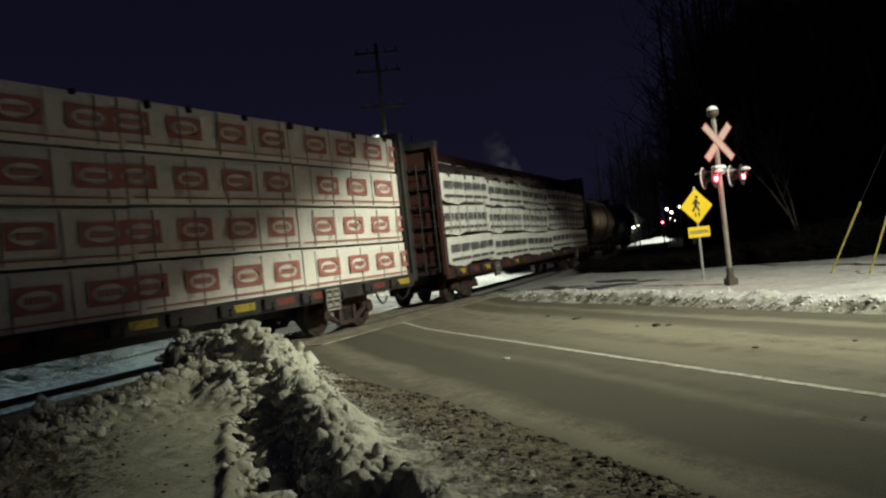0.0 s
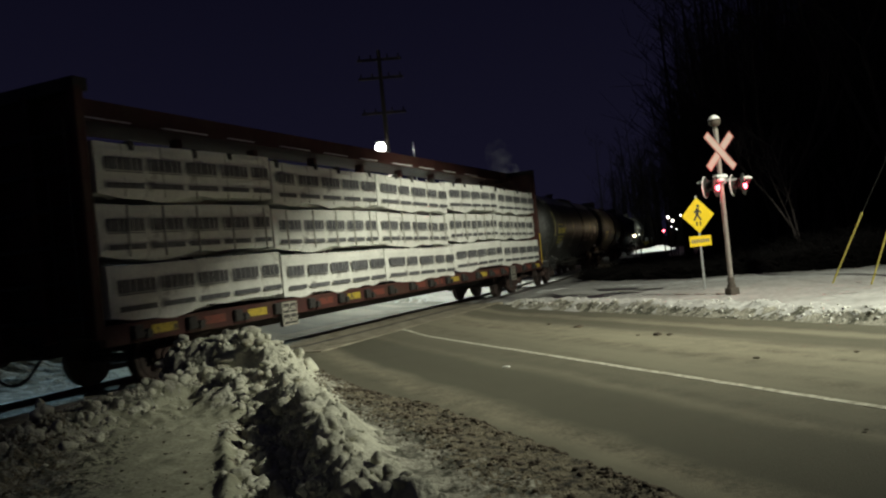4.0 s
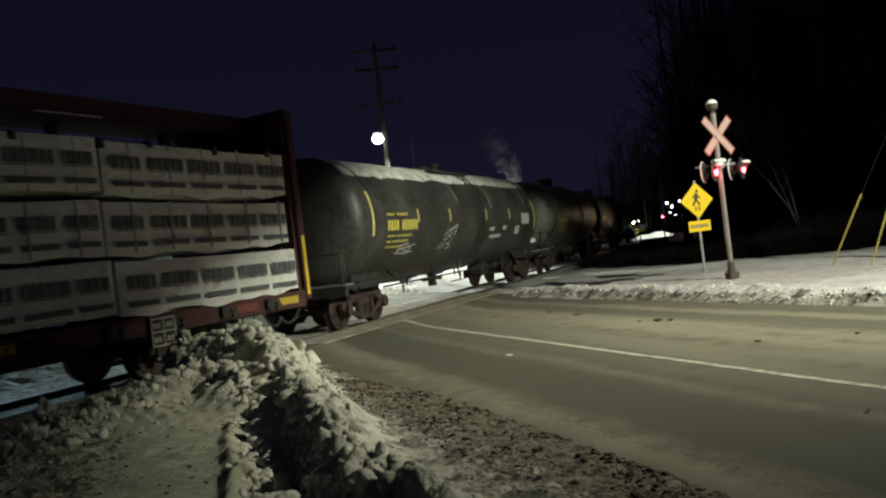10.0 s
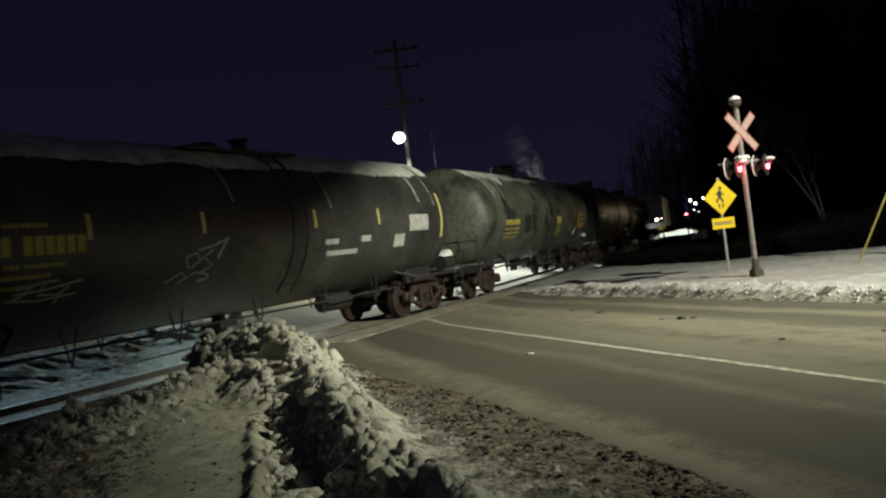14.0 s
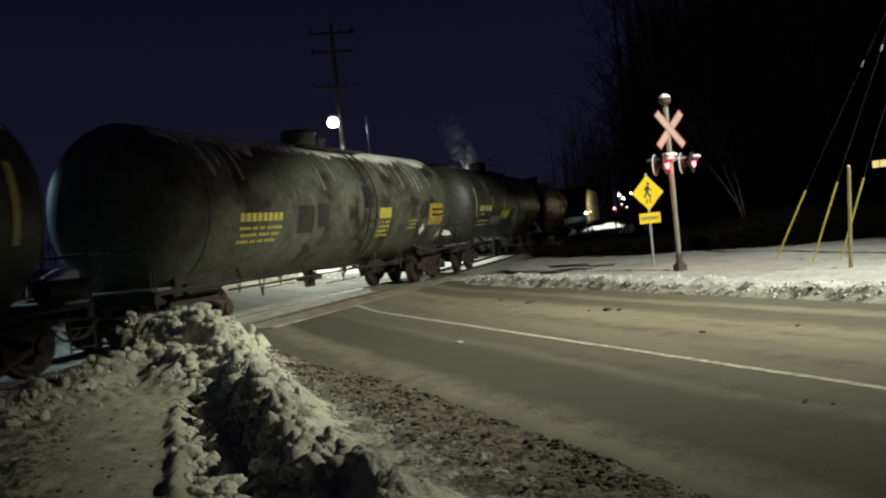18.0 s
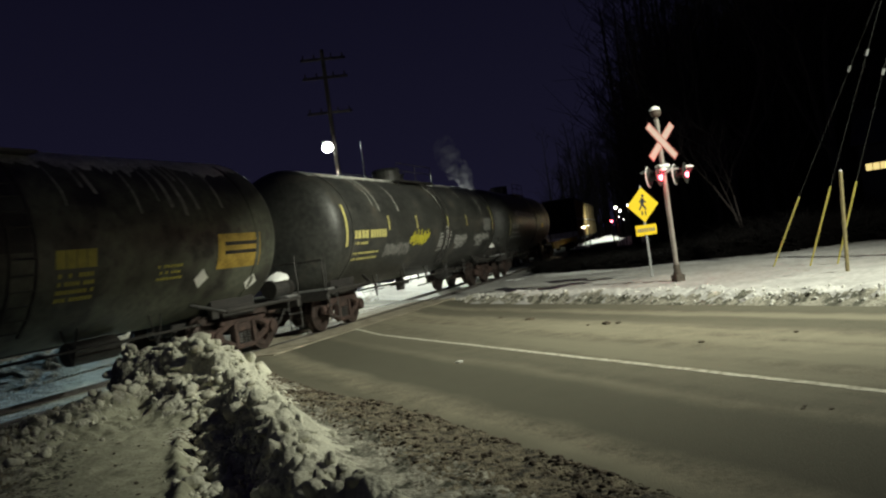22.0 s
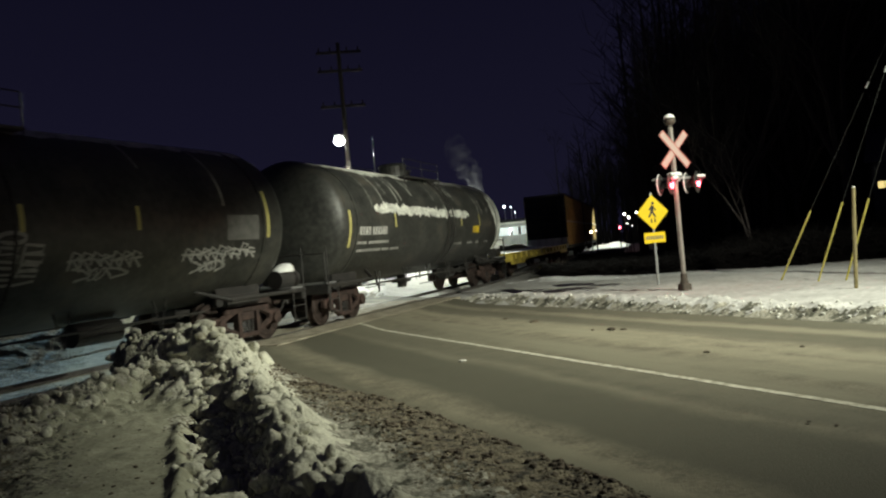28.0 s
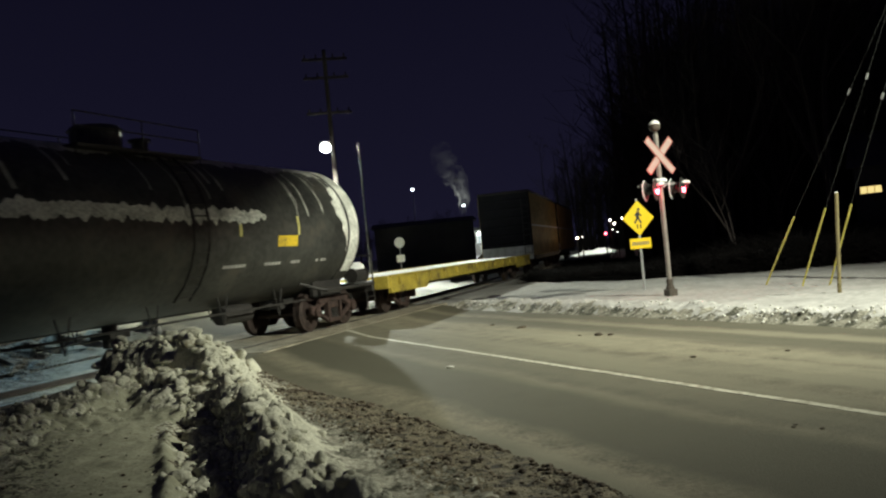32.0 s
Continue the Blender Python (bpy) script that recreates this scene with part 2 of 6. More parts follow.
GLOW_WIN = glow("lit_window", (0.85, 0.95, 1.0), 0.30)
POST_W = mat("yellowish_post_wood", (0.20, 0.165, 0.075), 0.8, 0, 0.25, 6, 0.3, 40)
ROOF = mat("dark_snowy_roof", (0.06, 0.06, 0.065), 0.8, 0, 0.3, 1)
DARKWALL = mat("dark_siding", (0.05, 0.05, 0.055), 0.8, 0, 0.3, 1.5)
PALEWALL = mat("pale_siding", (0.35, 0.36, 0.36), 0.7, 0, 0.2, 1.5)
GLOW_YEL = glow("lit_yellow_pane", (1.0, 0.78, 0.30), 0.9)
WIRE = mat("dull_wire", (0.03, 0.03, 0.03), 0.6, 0.4, 0.2, 6)
FIELD = mat("field_snow", (0.42, 0.415, 0.40), 0.75, vary=0.14, scale=0.8, bump=0.6, bump_scale=14, base2=(0.50, 0.495, 0.48), dirt=(0.30, 0.27, 0.22), dirt_amount=0.05, dirt_scale=1.0)
GLOW_POINT = glow("small_white_lamp", (1.0, 0.93, 0.85), 9)
# snow past the lit field, its lack of light put into a near-black colour
UNLIT_SNOW = mat("dead_leaves_and_grass", (0.014, 0.012, 0.011), 0.95, vary=0.4, scale=3.0, bump=0.8, bump_scale=20, base2=(0.024, 0.020, 0.018), dirt=(0.08, 0.08, 0.08), dirt_amount=0.06, dirt_scale=0.7)
# ---- ground, one sheet to the horizon ----
def smooth(a, b, x):
    k = max(0.0, min(1.0, (x - a) / (b - a)))
    return k * k * (3 - 2 * k)


def crest(l):
    """How far the heap by the rails has begun; start and end of the ridge's top; the foot of its road side."""
    heap = smooth(2.6, 4.4, l)
    c0 = 1.52 - 0.26 * smooth(-1.4, 0.8, l) - 0.06 * smooth(0.8, 3.6, l) + 0.05 * noise.noise(Vector((l * 1.9, 4, 0)))
    foot = 0.90 - 0.28 * smooth(-1.2, 0.8, l) - 0.42 * smooth(1.5, 4.8, l) + 0.06 * math.sin(l * 2.1)
    return heap, c0, c0 + 0.04 + 0.9 * heap, foot


HEAP_W = (0.25, 0.7, 1.2, 1.5, 2.0, 2.4, 2.7, 3.0, 3.4, 4.2, 6.0, 9.0)
HEAP_Z = (0.0, 0.32, 0.56, 0.66, 0.66, 0.62, 0.34, 0.16, 0.08, 0.06, 0.05, 0.05)


def pile(w, l):
    """Height of the ploughed snow on the near side of the road: a ridge along it, and a heap drawn out along the rails."""
    heap, c0, c1, foot = crest(l)
    top = 0.26 + 0.08 * smooth(-3.6, -1.4, l) + 0.19 * smooth(0.6, 3.7, l) + 0.04 * math.sin(l * 1.7 + 1) + 0.05 * noise.noise(Vector((l * 3.1, 0, 5)))
    if w < c0:
        s = max(0.0, (w - foot) / (c0 - foot))
        s = 0.6 * s + 0.4 * s * s * (3 - 2 * s)
    else:
        s = 1 - smooth(0.0, 0.36 + 0.14 * noise.noise(Vector((l * 2.7, w * 2, 6))), w - c0)
    ridge = top * s * (1 - smooth(4.6, 6.0, l))
    # the heap lies along the rails
    q = road_at(w, l)
    side = q.x * N.x + q.y * N.y - offset(q.x * U.x + q.y * U.y)
    wob = 0.14 * noise.noise(Vector((w * 1.3, 2, 3))) + 0.08 * noise.noise(Vector((w * 4, l * 4, 3)))
    run = float(np.interp(w, HEAP_W, HEAP_Z))
    # its near face turns away to the left and falls off steeply, in steps
    face = 0.72 * (w - 1.42) - 0.69 * (l - 4.05) + 1.1 * wob
    mound = run * (1 - smooth(0.0, 0.50, face)) * (1 - smooth(-2.45, -1.95, side + wob)) * smooth(2.9, 4.5, l + 0.5 * wob)
    # clods rolled down from it, and the low rim that it leaves along the rails
    rim = max(0.0, 0.30 - 0.09 * max(0.0, w - 2.2)) * math.exp(-(abs(side + 3.30 + wob) / 0.50) ** 2.2) * smooth(1.0, 1.9, w)
    slide = 0.30 * smooth(1.5, 2.9, l + 2.0 * wob) * (1 - smooth(3.6, 4.6, l)) * smooth(1.15, 1.45, w) * (1 - smooth(1.75, 2.45, w + 2.0 * wob))
    mound = max(mound, rim, slide)
    # a low narrow ridge along the trodden path
    mid = 2.18 - 0.107 * l + 0.02 * math.sin(l * 3) + 0.03 * noise.noise(Vector((l * 5, 1, 1)))
    edge = (0.075 + 0.05 * noise.noise(Vector((l * 2.3, 9, 2)))) * math.exp(-((w - mid) / 0.07) ** 2) * (1 - smooth(1.0, 2.2, l))
    return max(ridge, mound) + 0.25 * min(ridge, mound) + edge


def lumps(x, y, size, seed):
    v = noise.noise(Vector((x / size + seed, y / size, seed * 1.7)))
    return abs(v)


def slush_rim(l):
    """How far the frozen slush reaches over the road's near edge."""
    return -0.33 + 0.33 * smooth(0.6, 3.6, l)


def height(x, y):
    w, l = road_wl(x, y)
    # track distance
    al = x * U.x + y * U.y
    side = x * N.x + y * N.y - offset(al)
    z = 0.0
    far = max(0.0, math.hypot(x, y) - 40)
    if w > 0.05:
        h = pile(w, l)
        k = min(1.0, h / 0.3)
        z = 0.06 + 0.04 * noise.noise(Vector((x * 0.6, y * 0.6, 3))) + h
        z += k * (0.20 * (lumps(x, y, 0.40, 1) - 0.22) + 0.17 * (lumps(x, y, 0.19, 5) - 0.2) + 0.10 * (lumps(x, y, 0.085, 9) - 0.2))
        z += (1 - k) * (0.03 * lumps(x, y, 0.3, 2) + 0.012 * lumps(x, y, 0.09, 4))
        # the trough behind the ridge, full of clods, and rough ground past the trodden path
        dip = math.exp(-((w - 1.80 + 0.05 * l) / 0.30) ** 2) * (1 - smooth(0.9, 2.2, l))
        z += dip * (-0.05 + 0.20 * (lumps(x, y, 0.15, 21) - 0.65) + 0.10 * (lumps(x, y, 0.08, 22) - 0.2))
        wild = smooth(3.2, 3.9, w + 0.3 * noise.noise(Vector((x * 1.3, y * 1.3, 6))))
        z += wild * (0.14 * (lumps(x, y, 0.35, 23) - 0.2) + 0.08 * (lumps(x, y, 0.13, 24) - 0.2))
        # rough ploughed strip between the path and the rails
        strip = math.exp(-((side + 3.6) / 0.9) ** 2) * smooth(0.8, 2.0, w)
        z += strip * (0.10 + 0.16 * lumps(x, y, 0.3, 7) + 0.07 * lumps(x, y, 0.13, 8))
        z += (1 - smooth(0.7, 1.1, w)) * (0.05 * (lumps(x, y, 0.12, 13) - 0.1) + 0.03 * lumps(x, y, 0.06, 14))
        z = z * min(1.0, 0.1 + w / 0.4) + 0.012 * (1 - smooth(0.0, 0.3, w))
    elif w < -7.66:
        f = -7.66 - w
        rise = max(0.35, 0.75 + 0.5 * noise.noise(Vector((l * 0.45, 0, 8))) + 0.3 * noise.noise(Vector((l * 1.6, 0, 9))))
        b = 0.19 * rise * math.exp(-((f - 0.72 - 0.25 * noise.noise(Vector((l * 0.7, 3, 0)))) / 0.45) ** 2)
        z = -0.03 + min(1.0, f / 0.35) * (0.09 + b + (0.03 + 0.38 * b) * (0.35 * noise.noise(Vector((x * 2.3, y * 2.3, 3))) + 0.6 * noise.noise(Vector((x * 5.5, y * 5.5, 15))) + 0.35 * noise.noise(Vector((x * 8, y * 8, 16)))) + 0.09 * lumps(x, y, 0.17, 6) * math.exp(-f / 1.2) + 0.06 * noise.noise(Vector((x * 0.3, y * 0.3, 1))))
    elif w > -0.50:
        # frozen slush lying over the road's edge
        rim = slush_rim(l) + 0.05 * noise.noise(Vector((x * 6, y * 6, 17)))
        k = smooth(rim, rim + 0.10, w)
        z = -0.05 + k * (0.05 + 0.012 + 0.035 * lumps(x, y, 0.10, 13) + 0.022 * lumps(x, y, 0.05, 14))
    else:
        z = -0.06
    # bed of the track
    near = abs(side)
    if near < 3.0:
        k = 1.0 if near < 2.0 else (3.0 - near)
        if w > 0.05:
            k *= 1 - smooth(0.10, 0.35, h) * smooth(1.85, 2.2, near)
        z = z * (1 - k) + k * (-0.12 if -7.66 <= w <= 0.05 else -0.02)
    if side > 3.0:
        if -8.7 <= w <= 0.6:
            pass
        else:
            b = math.exp(-((side - 4.6) / 1.0) ** 2)
            z += b * (0.42 + 0.3 * (lumps(x, y, 0.7, 11) - 0.2) + 0.1 * lumps(x, y, 0.25, 12))
    return z + far * 0.0015


def axis_steps(spans):
    out = []
    for a, b, s in spans:
        k = max(1, round((b - a) / s))
        out += [a + (b - a) * i / k for i in range(k)]
    return out + [spans[-1][1]]


def build_ground():
    xs = axis_steps([(-900, -200, 100), (-200, -40, 20), (-40, -14, 2), (-14, -6.5, 0.25), (-6.5, 2.2, 0.030), (2.2, 5, 0.4), (5, 16, 0.065), (16, 30, 0.7), (30, 80, 5), (80, 200, 20), (200, 900, 100)])
    ys = axis_steps([(-900, -100, 100), (-100, -10, 15), (-10, -2, 0.4), (-2, 1.5, 0.12), (1.5, 3.8, 0.08), (3.8, 15.5, 0.030), (15.5, 26, 0.065), (26, 34, 0.2), (34, 60, 1.0), (60, 160, 10), (160, 400, 40), (400, 1500, 150)])
    pts = [(x, y, height(x, y)) for y in ys for x in xs]
    n = len(xs)
    faces = [(j * n + i, j * n + i + 1, (j + 1) * n + i + 1, (j + 1) * n + i) for j in range(len(ys) - 1) for i in range(n - 1)]
    ob = sheet(pts, faces, "ground", SNOW)
    ob.data.materials.append(SNOW_DIRTY_AND_SHADED)
    ob.data.materials.append(SLUSH_AND_SHADE)
    ob.data.materials.append(TRAMPLED)
    ob.data.materials.append(FIELD)
    ob.data.materials.append(PLOUGHED)
    ob.data.materials.append(UNLIT_SNOW)
    idx, rnd = [], random.Random(2)
    for j in range(len(ys) - 1):
        for i in range(n - 1):
            w, l = road_wl(xs[i], ys[j])
            e = 0.12 * noise.noise(Vector((xs[i] * 4, ys[j] * 4, 7))) + 0.06 * noise.noise(Vector((xs[i] * 15, ys[j] * 15, 7)))
            g = rnd.uniform(-0.35, 0.35)
            heap, c0, c1, foot = crest(l)
            if -0.6 < w < 0.56 - 0.45 * heap + 2.5 * e + 0.6 * g:
                k = 2
            elif 0 < w < foot + 0.15 + 2 * e or -7.98 + 3 * e + 0.25 * noise.noise(Vector((l * 1.3, 0, 41))) < w < -7.5:
                k = 1
            elif w > 3.3 + 2 * e + g and w < 14:
                # dirty ground, coloured darker as well for the lamp's fall-off to the left
                k = 2 if g > 0.10 - 0.1 * (w - 3.3) else 1
            elif w > 0.5 and l > 2.0 and pile(w, l) > 0.13 + 0.6 * e:
                # the heap's shaded left part is painted with the darker snow
                k = 1 if w > 2.1 + 2 * e + g else 5
            elif w > c0 + 0.38 + 2 * e and w < 2.1 + 2 * e and l < 1.8:
                # slush flecks deepen the ridge's shade on the trough floor
                k = 2 if g > 0.1 else 5
            elif w > c1 + 0.32 + 0.5 * heap + 2 * e and w < 14:
                k = 3
            else:
                k = 5 if w > 0 else 4
                # snow from the brush edge on is painted dark, as if unlit
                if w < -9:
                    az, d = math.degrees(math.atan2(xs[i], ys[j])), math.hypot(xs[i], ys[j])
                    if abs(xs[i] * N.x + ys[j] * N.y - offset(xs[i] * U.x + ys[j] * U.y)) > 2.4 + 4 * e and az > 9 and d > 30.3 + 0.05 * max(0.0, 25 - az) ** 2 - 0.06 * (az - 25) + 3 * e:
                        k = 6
            idx.append(k)
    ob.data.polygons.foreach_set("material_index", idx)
    tagged(ob, "snow-covered ground with ploughed dirty edges", "ground", kind="structure")


build_ground()


def road_z(x, y):
    """The road's surface: a slight crown and wheel ruts, rising to the rails at the crossing."""
    w, l = road_wl(x, y)
    al = x * U.x + y * U.y
    side = x * N.x + y * N.y - offset(al)
    rut = -0.006 * (math.exp(-((w + 1.2) / 0.35) ** 2) + math.exp(-((w + 2.9) / 0.35) ** 2))
    return -0.0045 * abs(w + 3.75) + rut + 0.006 * noise.noise(Vector((x * 1.5, y * 1.5, 2))) + 0.068 * (1 - smooth(1.9, 3.3, abs(side)))


def build_road():
    ws = [-7.98 + 0.19 * i for i in range(43)]
    ls = [-14 + 0.25 * i for i in range(240)] + [46 + 6 * i for i in range(30)]
    pts, faces = [], []
    for l in ls:
        for w in ws:
            p = road_at(w + (0.10 * noise.noise(Vector((l * 0.8, w * 0.3, 0))) if w in (ws[0], ws[-1]) else 0), l)
            pts.append((p.x, p.y, road_z(p.x, p.y)))
    n = len(ws)
    for j in range(len(ls) - 1):
        for i in range(n - 1):
            faces.append((j * n + i + 1, j * n + i, (j + 1) * n + i, (j + 1) * n + i + 1))
    ob = sheet(pts, faces, "road", ROAD_MAT)
    tagged(ob, "two-lane road with sand and packed snow in streaks", "road", kind="structure")


def road_material():
    """Asphalt under sand and slush drawn out in streaks along the road."""
    m = mat("sanded_asphalt", (0.15, 0.132, 0.095), 0.8, 0, 0.35, 3.0, 0.22, 60, base2=(0.25, 0.225, 0.16))
    n, l = m.node_tree.nodes, m.node_tree.links
    b = n["Principled BSDF"]
    old = b.inputs["Base Color"].links[0].from_socket
    tex, mp, ns, rp, mx = n.new("ShaderNodeTexCoord"), n.new("ShaderNodeMapping"), n.new("ShaderNodeTexNoise"), n.new("ShaderNodeValToRGB"), n.new("ShaderNodeMixRGB")
    mp.vector_type = "TEXTURE"
    mp.inputs["Rotation"].default_value = (0, 0, math.atan2(ROAD.y, ROAD.x))
    mp.inputs["Scale"].default_value = (7.0, 0.55, 1)
    ns.inputs["Scale"].default_value, ns.inputs["Detail"].default_value = 1.0, 7
    rp.color_ramp.elements[0].position, rp.color_ramp.elements[1].position = 0.38, 0.62
    l.new(tex.outputs["Object"], mp.inputs["Vector"])
    l.new(mp.outputs[0], ns.inputs["Vector"])
    l.new(ns.outputs["Fac"], rp.inputs[0])
    l.new(rp.outputs[0], mx.inputs[0])
    l.new(old, mx.inputs[1])
    mx.inputs[2].default_value = (0.30, 0.278, 0.20, 1)
    # sand thrown aside by wheels: bare wheel tracks, sandy crown and edges
    mp2, sp, rp2, mx2, wob, ad = n.new("ShaderNodeMapping"), n.new("ShaderNodeSeparateXYZ"), n.new("ShaderNodeValToRGB"), n.new("ShaderNodeMixRGB"), n.new("ShaderNodeTexNoise"), n.new("ShaderNodeMath")
    mp2.vector_type = "TEXTURE"
    mp2.inputs["Location"].default_value = tuple(EDGE)
    mp2.inputs["Rotation"].default_value = (0, 0, math.atan2(LEFT.y, LEFT.x))
    mp2.inputs["Scale"].default_value = (-8.0, 8.0, 8.0)
    l.new(tex.outputs["Object"], mp2.inputs["Vector"])
    l.new(mp2.outputs[0], sp.inputs[0])
    wob.inputs["Scale"].default_value, wob.inputs["Detail"].default_value = 0.7, 5
    l.new(tex.outputs["Object"], wob.inputs["Vector"])
    ad.operation = "MULTIPLY_ADD"
    l.new(wob.outputs["Fac"], ad.inputs[0])
    ad.inputs[1].default_value = 0.07
    l.new(sp.outputs["X"], ad.inputs[2])
    stops = [(0.0, 0.15), (0.07, 0.25), (0.11, 0.80), (0.14, 0.55), (0.166, 0.05), (0.285, 0.05), (0.32, 0.42), (0.347, 0.20), (0.41, 0.30), (0.447, 0.50),
             (0.57, 0.62), (0.61, 0.90), (0.72, 0.95), (0.766, 0.25), (0.835, 0.20), (0.86, 0.72), (0.90, 0.60), (0.92, 0.12), (0.985, 0.15)]
    cr = rp2.color_ramp
    for k, (q, v) in enumerate(stops):
        e = cr.elements[k] if k < 2 else cr.elements.new(q)
        e.position, e.color = q, (v, v, v, 1)
    l.new(ad.outputs[0], rp2.inputs[0])
    l.new(rp2.outputs[0], mx2.inputs[0])
    mx2.inputs[1].default_value = (0.086, 0.082, 0.058, 1)
    l.new(mx.outputs[0], mx2.inputs[2])
    l.new(mx2.outputs[0], b.inputs["Base Color"])
    return m


ROAD_MAT = road_material()
build_road()
LINE = mat("worn_white_line", (0.62, 0.60, 0.50), 0.6, 0, 0.2, 6, dirt=(0.30, 0.27, 0.20), dirt_amount=0.45, dirt_scale=9)
pts, faces = [], []
for i in range(120):
    l = 11.25 - 0.25 * i
    for w in (-3.09, -3.19):
        p = road_at(w + 0.012 * noise.noise(Vector((l * 3, w, 0))), l)
        pts.append((p.x, p.y, 0.005 + road_z(p.x, p.y)))
    if i:
        faces.append((2 * i - 2, 2 * i - 1, 2 * i + 1, 2 * i))
tagged(sheet(pts, faces, "road_line", LINE), "worn white centre line painted on the road", "road marking", kind="structure")


# ---- track ----
def build_track():
    als = [-70 + 2 * i for i in range(150)]
    for s in (-0.7525, 0.7525):
        pts, faces = [], []
        prof = [(-0.037, 0.0), (-0.037, -0.035), (-0.012, -0.05), (-0.012, -0.13), (-0.07, -0.15), (0.07, -0.15), (0.012, -0.13), (0.012, -0.05), (0.037, -0.035), (0.037, 0.0)]
        k = len(prof)
        for al in als:
            pts += [tuple(on_track(al, s + a, RAIL + b)) for a, b in prof]
        for j in range(len(als) - 1):
            for i in range(k):
                faces.append((j * k + i, j * k + (i + 1) % k, (j + 1) * k + (i + 1) % k, (j + 1) * k + i))
        tagged(sheet(pts, faces, "rail", STEEL, False), "polished steel rail half sunk in snow", "rail", kind="structure")
    # ties under a skin of snow
    tie = bmesh.new()
    box(tie, -0.115, 0.115, -1.3, 1.3, -0.16, 0.0, bevel=0.015)
    first = None
    root = tagged(new("track_ties"), "dark wooden ties showing through snow under the rails", "railway ties", kind="structure")
    for i in range(110):
        al = -10 + 0.56 * i
        w, l = road_wl(*on_track(al).xy)
        if -7.6 < w < 0.2:
            continue
        p, q = on_track(al), on_track(al + 0.1)
        m = pose(p.x, p.y, RAIL - 0.15, 0, 0, math.degrees(math.atan2(q.y - p.y, q.x - p.x)))
        if first is None:
            first = part("tie", tie, WOOD, root)
            first.matrix_basis = m
        else:
            again(first, root, m)
    # crossing panels between the rails
    panel = mat("crossing_planks", (0.20, 0.17, 0.12), 0.85, 0, 0.3, 3, 0.3, 40, base2=(0.34, 0.31, 0.24))
    cross = tagged(new("crossing_surface"), "sandy crossing panels laid between and beside the rails", "level crossing", kind="structure")
    for a, b in ((-1.9, -0.84), (-0.66, 0.66), (0.84, 1.9)):
        for i in range(9):
            al = 13.2 + 1.22 * i
            bm = bmesh.new()
            cs = []
            for x, y in ((al, a), (al + 1.19, a), (al + 1.19, b), (al, b)):
                cs.append(on_track(x, y))
            top = [bm.verts.new((c.x, c.y, RAIL - 0.008)) for c in cs]
            low = [bm.verts.new((c.x, c.y, RAIL - 0.16)) for c in cs]
            bm.faces.new(top)
            for k in range(4):
                bm.faces.new((top[k], low[k], low[(k + 1) % 4], top[(k + 1) % 4]))
            bmesh.ops.recalc_face_normals(bm, faces=bm.faces)
            part("panel", bm, panel, cross)


build_track()


# ---- loose snow and clods ----
def chunks(name, count, seed, place, sizes, material, label, category, cuts=9, flat=1.0, deep=0.55):
    """Broken lumps strewn over the ground, joined into one object."""
    rnd = random.Random(seed)
    base = bmesh.new()
    bmesh.ops.create_icosphere(base, subdivisions=2, radius=1.0)
    vs0 = np.array([v.co[:] for v in base.verts])
    fs0 = np.array([[v.index for v in f.verts] for f in base.faces])
    low = bmesh.new()
    bmesh.ops.create_icosphere(low, subdivisions=1, radius=1.0)
    vs1 = np.array([v.co[:] for v in low.verts])
    fs1 = np.array([[v.index for v in f.verts] for f in low.faces])
    base.free(), low.free()
    gen = np.random.default_rng(seed)
    pts, faces, n = [], [], 0
    while count > 0:
        x, y, keep = place(rnd)
        if rnd.random() > keep:
            continue
        count -= 1
        r = sizes[0] * (sizes[1] / sizes[0]) ** (rnd.random() ** 3.0)
        v0, f0 = (vs0, fs0) if r > 0.05 else (vs1, fs1)
        v = v0.copy()
        for k in range(cuts):
            d = gen.normal(size=3)
            d /= np.linalg.norm(d)
            cut = gen.uniform(deep, deep + 0.40)
            over = v @ d - cut
            v -= np.maximum(over, 0)[:, None] * d
        v *= 1 + 0.06 * gen.normal(size=(len(v), 1))
        v *= r * gen.uniform(0.7, 1.25, size=3) * (1, 1, flat)
        a = rnd.uniform(0, 6.28)
        c, s_ = math.cos(a), math.sin(a)
        v = v @ np.array([[c, -s_, 0], [s_, c, 0], [0, 0, 1]])
        v += (x, y, max(height(x, y), -0.012) + r * 0.05)
        pts.append(v)
        faces.append(f0 + n)
        n += len(v)
    ob = sheet(np.concatenate(pts).tolist(), np.concatenate(faces).tolist(), name, material, r > 0)
    return tagged(ob, label, category, kind="stuff")


def on_pile(rnd):
    w, l = rnd.choice((rnd.uniform(0.45, 1.5), rnd.uniform(0.45, 3.9))), rnd.uniform(-5.2, 6.6)
    p = road_at(w, l)
    return p.x, p.y, (min(1.0, 0.03 + pile(w, l) * 1.2) if w > 1.35 else 0.3 * pile(w, l))


def in_trough(rnd):
    l = rnd.uniform(-5.2, 3.4)
    heap, c0, c1, foot = crest(l)
    w = c0 + rnd.uniform(0.08, 0.68 - 0.05 * l)
    p = road_at(w, l)
    return p.x, p.y, 1.0 - 0.4 * heap


def on_heap(rnd):
    w, l = rnd.uniform(0.5, 2.9), rnd.uniform(-4.0, 5.2)
    p = road_at(w, l)
    return p.x, p.y, min(1.0, max(0.0, pile(w, l) - 0.12) * 2.0) * (0.35 + 0.65 * smooth(1.5, 2.8, l))


def on_path(rnd):
    w, l = rnd.uniform(2.2, 4.2), rnd.uniform(-3.5, 2.6)
    p = road_at(w, l)
    return p.x, p.y, 0.25 + 0.75 * smooth(2.9, 3.6, w)


